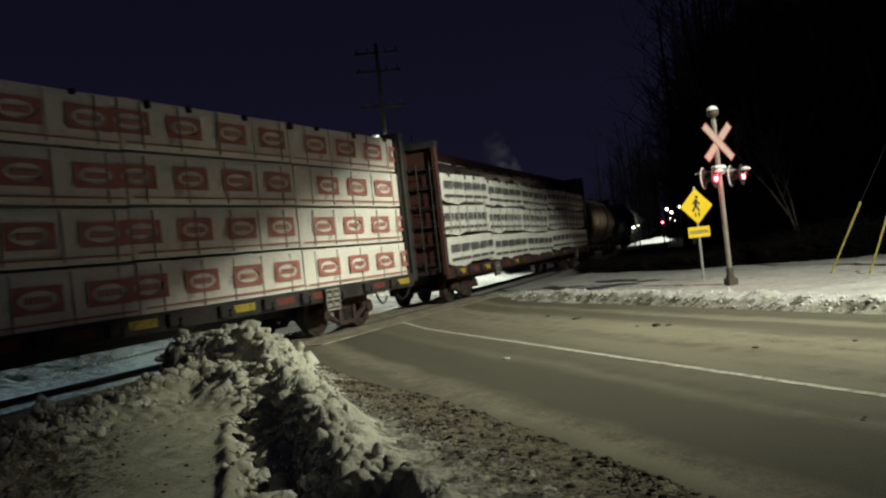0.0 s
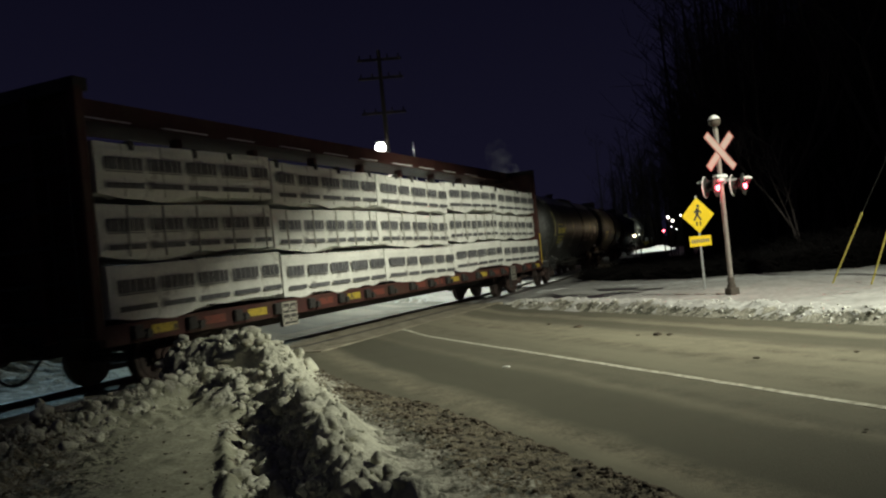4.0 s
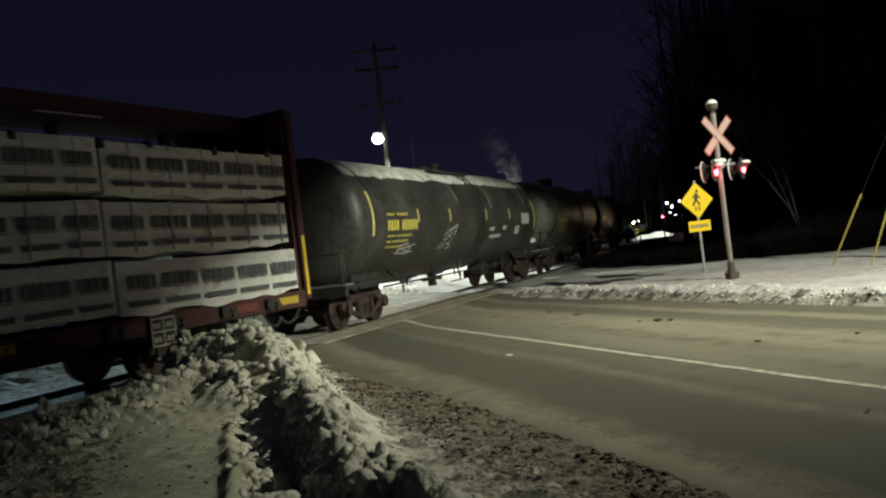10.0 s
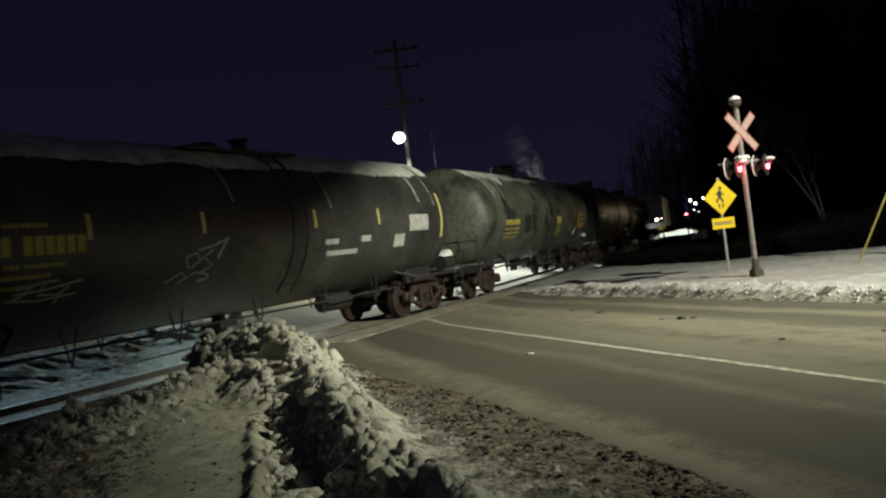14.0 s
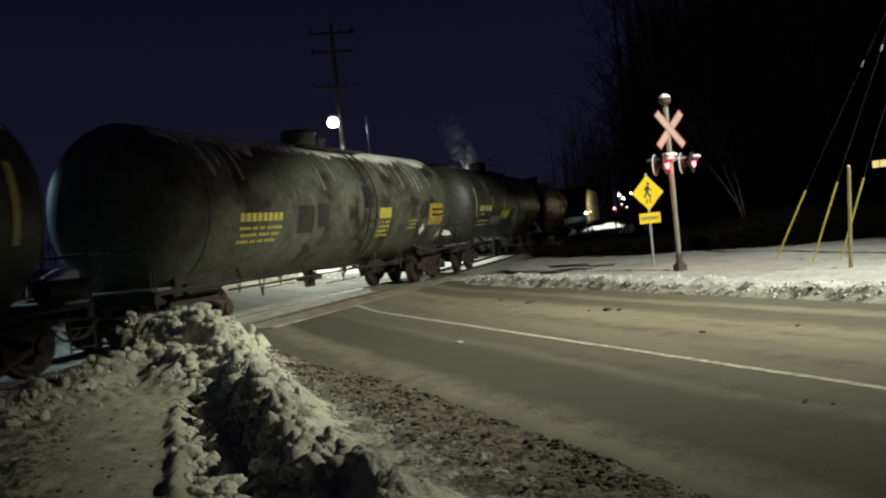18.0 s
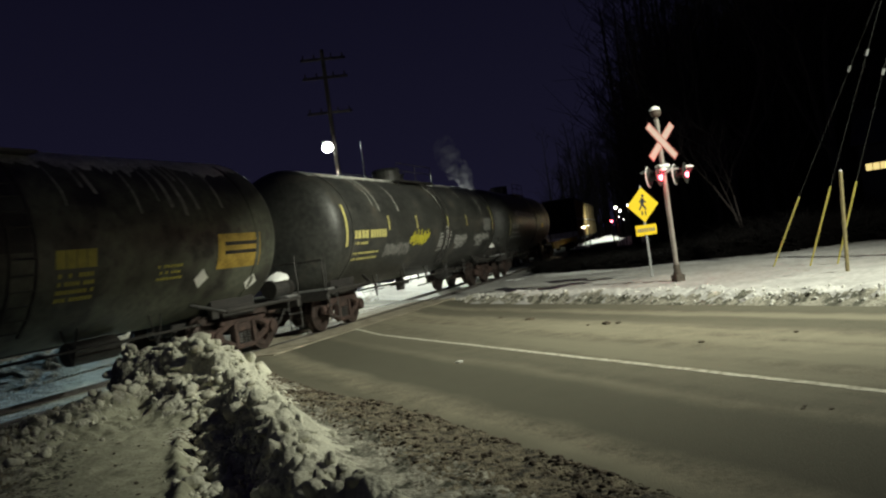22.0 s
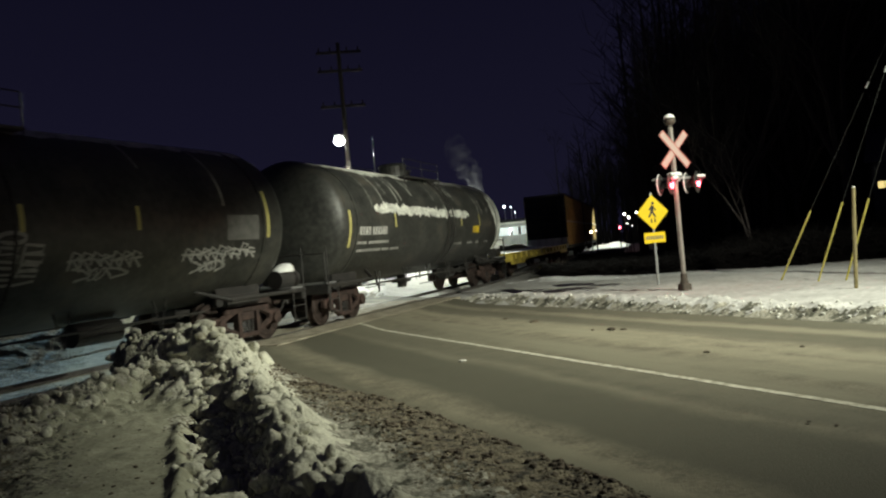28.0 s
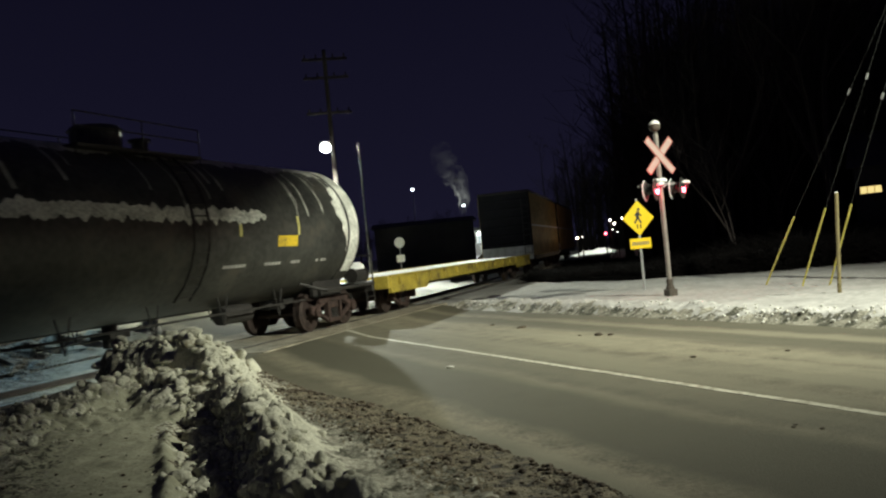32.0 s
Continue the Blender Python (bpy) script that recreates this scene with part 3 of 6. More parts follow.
def on_slush(rnd):
    l = rnd.uniform(-5.5, 7.0)
    rim = slush_rim(l)
    w = rim + abs(rnd.gauss(0.0, 0.05)) if rnd.random() < 0.12 else rnd.uniform(rim, 0.75)
    p = road_at(w, l)
    lump = noise.noise(Vector((p.x * 2.2, p.y * 2.2, 31))) + 0.6 * noise.noise(Vector((p.x * 7, p.y * 7, 32)))
    return p.x, p.y, max(0.05, min(1.0, 0.30 + 2.2 * lump)) * (1.0 - 0.7 * smooth(0.3, 0.75, w))


def on_far_bank(rnd):
    w, l = -7.72 - abs(rnd.gauss(0.45, 0.38)), rnd.uniform(-5, 16)
    p = road_at(w, l)
    return p.x, p.y, 1.0


def by_track(rnd):
    al, side = rnd.uniform(0, 9.6), rnd.gauss(-3.6, 0.40)
    p = on_track(al, side)
    return p.x, p.y, smooth(0.9, 1.5, road_wl(p.x, p.y)[0])


CLOD = mat("brown_slush_clod", (0.040, 0.030, 0.022), 0.9, vary=0.4, scale=5.0, bump=0.6, bump_scale=60, base2=(0.12, 0.095, 0.066))
CHUNK = mat("snow_chunks", (0.62, 0.61, 0.57), 0.8, vary=0.10, scale=4.0, bump=0.5, bump_scale=40, dirt=(0.45, 0.41, 0.33), dirt_amount=0.06, dirt_scale=3.0)
chunks("snow_chunks", 1100, 5, on_pile, (0.008, 0.065), PLOUGHED, "broken chunks of ploughed snow", "snow")
chunks("snow_chunks", 1700, 15, in_trough, (0.020, 0.15), PLOUGHED, "broken clods of snow in the trough behind the ridge", "snow", 9, 0.9, 0.42)
chunks("snow_chunks", 520, 25, on_heap, (0.022, 0.15), PLOUGHED, "tumbled blocks of ploughed snow on the heap by the rails", "snow", 8, 0.8, 0.38)
chunks("slush_clods", 650, 26, on_path, (0.006, 0.034), CLOD, "small dark crumbs of dirt and ice on the trodden snow", "dirt", 9, 0.6)
chunks("slush_clods", 6500, 6, on_slush, (0.006, 0.048), CLOD, "brown sandy clods of slush along the road edge", "slush", 14, 0.55)
chunks("snow_chunks", 1500, 7, on_far_bank, (0.010, 0.048), CHUNK, "chunks of ploughed snow on the far roadside bank", "snow")
chunks("snow_chunks", 800, 8, by_track, (0.015, 0.095), PLOUGHED, "small lumps of snow beside the rails", "snow")


def ice_lump(x, y, r, seed):
    rnd = random.Random(seed)
    bm = bmesh.new()
    vs = ball(bm, (0, 0, r * 0.22), r, 2, (1.4, 1.0, 0.42))
    for v in vs:
        v.co *= 1 + 0.25 * noise.noise(v.co * (1.5 / r) + Vector((seed, 0, 0)))
    me = bpy.data.meshes.new("ice_lump")
    bm.to_mesh(me)
    bm.free()
    me.materials.append(CLOD if seed % 12 else CHUNK)
    ob = new("ice_lump", me)
    ob.matrix_basis = pose(x, y, road_z(x, y), 0, 0, rnd.uniform(0, 360))
    tagged(ob, "small dirty lump of ice lying on the road", "ice lump", "lumps on the road")


for i, (x, y, r) in enumerate(((3.62, 17.5, 0.045), (3.95, 16.2, 0.075), (4.05, 16.4, 0.05), (4.66, 13.5, 0.075), (4.82, 13.35, 0.05), (4.40, 13.75, 0.03), (4.71, 9.97, 0.035), (5.83, 9.6, 0.03), (3.65, 5.99, 0.016), (3.80, 5.84, 0.018), (3.71, 6.06, 0.014), (1.73, 11.68, 0.045))):
    ice_lump(x, y, r, i + 1)
# ---- the train ----
CARS = []          # (thing, middle along the train at the start, distance between the trucks)


def wheelset(parent, x, r=0.46):
    bm = bmesh.new()
    rod(bm, (0, -0.95, 0), (0, 0.95, 0), 0.08, n=10)
    for s in (-1, 1):
        rod(bm, (0, s * 0.69, 0), (0, s * 0.82, 0), r, n=28)
        rod(bm, (0, s * 0.66, 0), (0, s * 0.70, 0), r + 0.028, n=28)
        rod(bm, (0, s * 0.82, 0), (0, s * 0.835, 0), r * 0.86, r * 0.80, n=28)
        rod(bm, (0, s * 0.82, 0), (0, s * 0.88, 0), 0.14, n=14)
        rod(bm, (0, s * 0.88, 0), (0, s * 1.02, 0), 0.10, n=10)
        for k in range(3):
            a = k * 2.094
            ball(bm, (0.24 * math.cos(a), s * 0.838, 0.24 * math.sin(a)), 0.028, 1)
    return bm


def truck(car, x, first=None):
    """A three-piece truck: two cast side frames, bolster and springs, two wheelsets."""
    if first:
        made = again(first, car, pose(x, 0, 0))
        for c in first.children:
            again(c, made, c.matrix_basis.copy())
        return made
    bm = bmesh.new()
    for s in (-1, 1):
        y0, y1 = (s * 0.93, s * 1.07) if s > 0 else (-1.07, -0.93)
        box(bm, -1.12, -0.72, y0, y1, 0.40, 0.62, bevel=0.03)
        box(bm, 0.72, 1.12, y0, y1, 0.40, 0.62, bevel=0.03)
        box(bm, -0.75, 0.75, y0, y1, 0.66, 0.80, bevel=0.03)
        for k in (-1, 1):
            rod(bm, (k * 0.85, s * 1.0, 0.55), (k * 0.32, s * 1.0, 0.74), 0.075, n=6)
            rod(bm, (k * 0.85, s * 1.0, 0.45), (k * 0.30, s * 1.0, 0.22), 0.065, n=6)
            box(bm, k * 0.30 - 0.05, k * 0.30 + 0.05, y0, y1, 0.2, 0.75)
            rod(bm, (k * 0.92, s * 1.0, 0.46), (k * 0.92, s * 1.13, 0.46), 0.13, n=12)
        box(bm, -0.33, 0.33, y0, y1, 0.15, 0.25, bevel=0.02)
    box(bm, -0.22, 0.22, -1.05, 1.05, 0.50, 0.72, bevel=0.02)
    t = part("truck", bm, RUST, car)
    t.matrix_basis = pose(x, 0, 0)
    for s in (-1, 1):
        for k in (-0.14, 0.0, 0.14):
            sp = bmesh.new()
            for j in range(5):
                rod(sp, (k, s * 1.0, 0.26 + j * 0.05), (k, s * 1.0, 0.285 + j * 0.05), 0.06, n=8)
            part("spring", sp, BLACK, t)
    for k in (-0.9, 0.9):
        ws = part("wheelset", wheelset(t, k), WHEEL, t, smooth=False)
        ws.matrix_basis = pose(k, 0, 0.46)
    return t


def coupler(car, x, s):
    bm = bmesh.new()
    box(bm, min(x, x + s * 0.62), max(x, x + s * 0.62), -0.09, 0.09, 0.70, 0.92, bevel=0.02)
    box(bm, min(x + s * 0.5, x + s * 0.86), max(x + s * 0.5, x + s * 0.86), -0.17, 0.13, 0.66, 0.96, bevel=0.04)
    part("coupler", bm, RUST, car)
    bm = bmesh.new()
    prev = Vector((x, -0.28, 0.78))
    for i in range(1, 9):
        a = i / 8
        q = Vector((x + s * 0.8 * a, -0.28 + 0.1 * a, 0.78 - 0.42 * math.sin(a * math.pi * 0.8)))
        rod(bm, prev, q, 0.025, n=6)
        prev = q
    part("air_hose", bm, BLACK, car)


def ladder(car, p, n, dx=0.0, dy=0.42, step=0.34, stiles=True, material=None):
    bm = bmesh.new()
    x, y, z = p
    for i in range(n):
        rod(bm, (x - dx / 2, y - dy / 2, z + i * step), (x + dx / 2, y + dy / 2, z + i * step), 0.013, n=6)
    if stiles:
        for k in (-1, 1):
            rod(bm, (x + k * dx / 2, y + k * dy / 2, z - 0.1), (x + k * dx / 2, y + k * dy / 2, z + n * step), 0.018, n=6)
    part("ladder", bm, material or WHITE, car)


def start_car(name, label, mid, pivots):
    car = tagged(new(name), label, "railway car", "cars of the freight train")
    CARS.append((car, mid, pivots))
    return car


CHALKY = mat("dirty_white_patch", (0.42, 0.40, 0.34), 0.6, 0, 0.3, 5)
RED_PATCH = mat("dull_red_patch", (0.17, 0.045, 0.03), 0.6, 0, 0.4, 5, dirt=(0.04, 0.03, 0.025), dirt_amount=0.35, dirt_scale=5)
YELLOW_PATCH = mat("dull_yellow_patch", (0.46, 0.34, 0.04), 0.6, 0, 0.4, 5, dirt=(0.06, 0.05, 0.03), dirt_amount=0.35, dirt_scale=5)


# -- wrapped lumber --
def pack_mesh(lx, ly, lz, seed, sag=0.02):
    """One wrapped bundle, its sheet bulging and creased; the near face is at y = 0."""
    bm = bmesh.new()
    nx, nz = 30, 8
    rows = []
    for j in range(nz + 1):
        row = []
        for i in range(nx + 1):
            x, z = lx * i / nx, lz * j / nz
            edge = min(i, nx - i, 3) / 3 * min(j, nz - j, 2) / 2
            d = 0.03 * edge * noise.noise(Vector((x * 1.6 + seed * 7, z * 2.2, seed))) + 0.012 * edge * noise.noise(Vector((x * 6 + seed, z * 7, seed)))
            drop = -sag * math.sin(math.pi * i / nx) * (0.4 + 0.6 * noise.noise(Vector((x * 0.7, seed * 3.1, j * 0.05)))) if 0 < i < nx else 0
            if sag > 0.05 and j < 2:
                drop += (1 - j / 2) * 0.09 * noise.noise(Vector((x * 1.9, seed * 5.3, 0.5)))
            r = 0.02 if i in (0, nx) or j in (0, nz) else 0
            row.append(bm.verts.new((x, -d + r, z + drop)))
        rows.append(row)
    for j in range(nz):
        for i in range(nx):
            bm.faces.new((rows[j][i], rows[j][i + 1], rows[j + 1][i + 1], rows[j + 1][i]))
    back = [bm.verts.new(c) for c in ((0, ly, 0), (lx, ly, 0), (lx, ly, lz), (0, ly, lz))]
    bm.faces.new((back[1], back[0], back[3], back[2]))
    bm.faces.new([rows[0][i] for i in range(nx, -1, -1)] + [back[0], back[1]])
    bm.faces.new([rows[nz][i] for i in range(nx + 1)] + [back[2], back[3]])
    bm.faces.new([rows[j][0] for j in range(nz + 1)] + [back[3], back[0]])
    bm.faces.new([rows[j][nx] for j in range(nz, -1, -1)] + [back[1], back[2]])
    return bm


def quad(bm, x0, x1, z0, z1, y):
    bm.faces.new([bm.verts.new(c) for c in ((x0, y, z0), (x1, y, z0), (x1, y, z1), (x0, y, z1))])


def badge(bm, cx, cz, w, h, y, end):
    """A printed block with an oval left open and a bar across it."""
    n = 32
    out, inn = [], []
    for i in range(n):
        a = 2 * math.pi * i / n
        c, s = math.cos(a), math.sin(a)
        k = max(abs(c), abs(s))
        out.append(bm.verts.new((min(end, cx + w / 2 * c / k), y, cz + h / 2 * s / k)))
        inn.append(bm.verts.new((min(end - 0.01, cx + w * 0.40 * c), y, cz + h * 0.34 * s)))
    for i in range(n):
        j = (i + 1) % n
        bm.faces.new((out[i], out[j], inn[j], inn[i]))


def lumber_car(name, label, x0, x1, tiers, z0, z1, packs, wrap, red):
    mid = (x0 + x1) / 2
    L = (x1 - x0) / 2
    car = start_car(name, label, mid, (x1 - x0) - 5.2)
    lift = -RAIL
    bm = bmesh.new()
    box(bm, -L, L, -1.42, 1.42, 1.02 + lift, 1.14 + lift)
    part("deck", bm, BLACK, car)
    bm = bmesh.new()
    box(bm, -L + 2.6, L - 2.6, -0.42, 0.42, 0.55, 0.98)
    box(bm, -L, L, -0.25, 0.25, 0.66, 1.0)
    part("center_sill", bm, BLACK, car)
    for s in (-1, 1):
        bm = bmesh.new()
        y0, y1 = (s * 1.40, s * 1.50) if s > 0 else (-1.50, -1.40)
        box(bm, -L, L, y0, y1, 0.78, 1.10, bevel=0.012)
        part("side_sill", bm, RED if red else BLACK, car)
    n = int((x1 - x0) / 1.22)
    bm = bmesh.new()
    box(bm, -0.10, 0.10, -0.10, 0.0, 0.84, 1.05, bevel=0.015)
    rod(bm, (0.22, -0.10, 0.90), (0.22, 0.0, 0.90), 0.07, n=8)
    box(bm, 0.0, 0.22, -0.06, -0.01, 0.87, 0.93)
    winch = None
    for i in range(n):
        x = -L + 0.6 + i * 1.22
        for s in (-1, 1):
            m = pose(x, -1.5, 0) if s < 0 else pose(x, 1.5, 0, 0, 0, 180)
            if winch is None:
                winch = part("winch", bm, BLACK, car, "black strap winch")
                winch.matrix_basis = m
            else:
                again(winch, car, m)
    for i in range(n):
        if i % 4 != 3:
            x = -L + 0.6 + i * 1.22
            bm = bmesh.new()
            box(bm, x + 0.36, x + 0.94, -1.508, -1.50, 0.875, 1.015)
            part("reflector", bm, (YELLOW_PATCH, RED_PATCH, YELLOW_PATCH, RED_PATCH, RED_PATCH)[i % 5], car, "reflective patch on the side sill")
    for x in (L - 3.9, -L + 4.6):
        bm = bmesh.new()
        box(bm, x - 0.26, x + 0.26, -1.60, -1.52, 0.58, 1.06)
        stencil = part("stencil_board", bm, BLACK, car, "black data board on the sill")
        bm = bmesh.new()
        for z in (0.60, 0.82, 1.03):
            quad(bm, x - 0.25, x + 0.25, z - 0.012, z + 0.012, -1.604)
        for k in (-0.24, 0.0, 0.24):
            quad(bm, x + k - 0.012, x + k + 0.012, 0.6, 1.04, -1.605)
        for k in (-0.2, -0.12, 0.06, 0.14):
            quad(bm, x + k, x + k + 0.05, 0.66, 0.74, -1.604)
            quad(bm, x + k, x + k + 0.05, 0.88, 0.96, -1.604)
        part("stencil_panel", bm, CHALKY, stencil, "white stencil lines")
    if tiers == 3:
        for i in range(n // 2 + 1):
            bm = bmesh.new()
            x = -L + 0.9 + i * 1.86
            box(bm, x, x + 1.05 + 0.2 * math.sin(i * 2.3), -0.535, -0.43, 4.443, 4.468)
            part("snow_strip", bm, SNOW, car, "strip of snow on the beam")
    # end walls
    for s in (-1, 1):
        bm = bmesh.new()
        a, b = sorted((s * L, s * (L - 0.10)))
        box(bm, a, b, -1.42, 1.42, 1.0, 4.62)
        part("bulkhead", bm, RED if red else BLACK, car)
        for y in (-1.46, -0.5, 0.5, 1.46):
            bm = bmesh.new()
            a, b = sorted((s * (L - 0.02), s * (L + 0.16)))
            box(bm, a, b, y - 0.07, y + 0.07, 0.9, 4.65, bevel=0.015)
            post = part("post", bm, RED if red else BLACK, car, "red end post" if red else "black end post")
            if abs(y) > 1 and red and s > 0:
                bm = bmesh.new()
                yy = y + math.copysign(0.073, y)
                box(bm, *sorted((s * (L + 0.03), s * (L + 0.11))), yy - 0.003, yy + 0.003, 1.0, 2.2)
                part("yellow_stripe", bm, YELLOW, post, "yellow reflective stripe")
        bm = bmesh.new()
        a, b = sorted((s * (L - 0.1), s * (L + 0.16)))
        box(bm, a, b, -1.53, 1.53, 4.57, 4.76)
        for i in range(6):
            box(bm, a, b, -1.42, 1.42, 1.2 + i * 0.55, 1.26 + i * 0.55)
        part("bulkhead_ribs", bm, BLACK, car)
        ladder(car, (s * (L + 0.2), -1.1, 1.1), 9, 0.0, 0.42, material=BLACK)
        coupler(car, s * L, s)
    # centre beam
    bm = bmesh.new()
    box(bm, -L, L, -0.42, 0.42, 4.44, 4.74 if tiers == 4 else 4.79)
    box(bm, -L, L, -0.54, 0.54, 4.40, 4.44)
    part("top_chord", bm, RED if red else BLACK, car)
    for i in range(n // 2):
        bm = bmesh.new()
        x = -L + 1.2 + i * 2.44
        box(bm, x - 0.06, x + 0.06, -0.10, 0.10, 1.0, 4.45)
        part("beam_post", bm, RED if red else BLACK, car)
    # cargo
    ph = (z1 - z0) / tiers
    pl = (x1 - x0 - 0.35) / packs
    meshes = []
    for v in range(3):
        meshes.append(pack_mesh(pl - 0.05, 1.1, ph - (0.055 if wrap is WRAP else 0.10), v + (1 if wrap is WRAP else 4), 0.012 if wrap is WRAP else 0.085))
    firsts, prints = [], []
    rough = 0.010 if wrap is WRAP else 0.036
    for v, b in enumerate(meshes):
        o = part("lumber_pack", b, wrap, car, smooth=False)
        firsts.append(o)
        pb = bmesh.new()
        if wrap is WRAP:
            cnt = 4
            for i in range(cnt):
                cx = (0.85, 0.16, 1.14)[v] + 1.215 * i
                badge(pb, cx, ph * 0.49, 0.81, 0.385, -0.045, pl - 0.07)
                if cx > pl - 0.1:
                    continue
                for q in range(6):
                    quad(pb, min(pl - 0.07, cx - 0.22 + q * 0.075), min(pl - 0.065, cx - 0.165 + q * 0.075), ph * 0.49 - 0.05, ph * 0.49 + 0.05, -0.045)
            quad(pb, 0.05, pl - 0.1, 0.085, 0.115, -0.04)
            prints.append(part("print_layer", pb, PRINT_RED, o, "red printed badges and line"))
        else:
            x = 0.12
            while x < pl - 0.5:
                wd = 0.62 + 0.3 * ((v * 7 + int(x * 10)) % 3) / 2
                wd = min(wd, pl - 0.15 - x)
                k = 0.0
                while k < wd - 0.06:
                    c = 0.06 + 0.05 * ((int(k * 31) + v) % 3)
                    quad(pb, x + k, x + min(k + c, wd), ph * 0.43, ph * 0.43 + 0.20, -0.05)
                    k += c + 0.014
                quad(pb, x, x + wd, ph * 0.43 - 0.032, ph * 0.43 - 0.016, -0.05)
                quad(pb, x, x + wd, ph * 0.13, ph * 0.13 + 0.085, -0.05)
                x += wd + 0.13
            prints.append(part("print_layer", pb, PRINT_DARK, o, "dark printed blocks and lines"))
    bands = None
    for j in range(tiers):
        for i in range(packs):
            v = (i * 2 + j * 3 + (i * j) % 2) % 3
            if wrap is WRAP and i > 2:
                v = 1 if i == 3 else (0, 0, 2, 0)[j]
            for s in (-1, 1):
                m = pose(-L + 0.17 + i * pl, -1.45 + rough * ((i * 5 + j * 3) % 5 - 2), z0 - RAIL + j * ph, 0, rough * 12 * ((i * 7 + j * 5) % 5 - 2), 0) if s < 0 else pose(L - 0.17 - i * pl, 1.45, z0 - RAIL + j * ph, 0, 0, 180)
                if s < 0 and firsts[v].matrix_basis.is_identity and not firsts[v].get("set"):
                    firsts[v].matrix_basis = m
                    firsts[v]["set"] = 1
                    continue
                o = again(firsts[v], car, m)
                if s < 0:
                    again(prints[v], o)
            # bands round the pack
            for q in range(5):
                x = -L + 0.17 + (i + (q + 0.5) / 5 + 0.02 * math.sin(q * 5 + i * 3 + j)) * pl
                band = pose(x, -1.463, z0 - RAIL + j * ph + 0.02, 0, 1.2 * math.sin(i * 4 + q * 7 + j * 2), 0)
                if bands is None:
                    bm = bmesh.new()
                    box(bm, -0.009, 0.009, -0.034, 0.0, 0.0, ph - 0.12, bevel=0.003)
                    bands = part("band", bm, BAND_A if wrap is WRAP else BAND, car, "thin grey band round the pack")
                    bands.matrix_basis = band
                else:
                    again(bands, car, band)
    # black blocks that stand in for the dark gaps along the top edge
    for i in range(int((x1 - x0) / 1.3)):
        x = -L + 0.9 + i * 1.3 + 0.2 * math.sin(i * 2.1)
        bm = bmesh.new()
        w, d = (0.035, 0.10) if wrap is WRAP else (0.05, 0.13)
        box(bm, x - w, x + w, -1.51, -1.36, z1 - RAIL - 0.07 - d + 0.03 * math.sin(i * 3.7), z1 - RAIL - 0.05, bevel=0.01)
        part("strap", bm, BLACK, car, "black block in place of a dark gap at the top of the load")
    for f in firsts:
        if "set" in f:
            del f["set"]
    t = truck(car, -L + 2.6)
    truck(car, L - 2.6, t)
    return car


# -- tank cars --
ZC, RT = 2.50, 1.63


def tank_point(x, a, r=0.0):
    """a: degrees round from the near side's middle, upwards."""
    return (x, -(RT + r) * math.cos(radians(a)), ZC + (RT + r) * math.sin(radians(a)))


def tank_patch(bm, x0, x1, a0, a1, r=0.006, nx=1):
    na = max(1, int(abs(a1 - a0) / 6))
    g = [[bm.verts.new(tank_point(x0 + (x1 - x0) * i / nx, a0 + (a1 - a0) * j / na, r)) for i in range(nx + 1)] for j in range(na + 1)]
    for j in range(na):
        for i in range(nx):
            bm.faces.new((g[j][i], g[j][i + 1], g[j + 1][i + 1], g[j + 1][i]))


def tank_letters(bm, x, a, count, w, h, gap=0.3, rnd=None):
    """A row of letter-sized bars."""
    for i in range(count):
        if rnd and rnd.random() < 0.12:
            x += w
            continue
        tank_patch(bm, x, x + w, a, a + h)
        x += w * (1 + gap)
    return x


def stroke(bm, pts, width):
    """A painted line on the shell through points (x, degrees)."""
    prev = None
    for i, (x, a) in enumerate(pts):
        q = pts[min(i + 1, len(pts) - 1)]
        p = pts[max(i - 1, 0)]
        dx, da = q[0] - p[0], (q[1] - p[1]) * RT * math.pi / 180
        n = math.hypot(dx, da) or 1
        ox, oa = -da / n * width / 2, dx / n * width / 2 / (RT * math.pi / 180)
        pair = [bm.verts.new(tank_point(x + ox, a + oa, 0.007)), bm.verts.new(tank_point(x - ox, a - oa, 0.007))]
        if prev:
            bm.faces.new((prev[0], prev[1], pair[1], pair[0]))
        prev = pair


def scrawl(bm, x0, x1, a0, a1, seed, width=0.045, loops=5):
    rnd = random.Random(seed)
    for k in range(loops):
        cx, ca = x0 + (x1 - x0) * (k + 0.5) / loops, (a0 + a1) / 2
        rx, ra = (x1 - x0) / loops * rnd.uniform(0.45, 0.75), (a1 - a0) / 2 * rnd.uniform(0.6, 1.0)
        f, g, h = rnd.choice((1, 2)), rnd.choice((1, 2, 3)), rnd.uniform(0, 6)
        pts = []
        for i in range(26):
            t = i / 25 * 2 * math.pi * rnd.choice((1,))
            pts.append((cx + rx * math.cos(f * t + h) * (0.7 + 0.3 * math.sin(3 * t)), ca + ra * math.sin(g * t + 0.5 * h)))
        stroke(bm, pts, width)


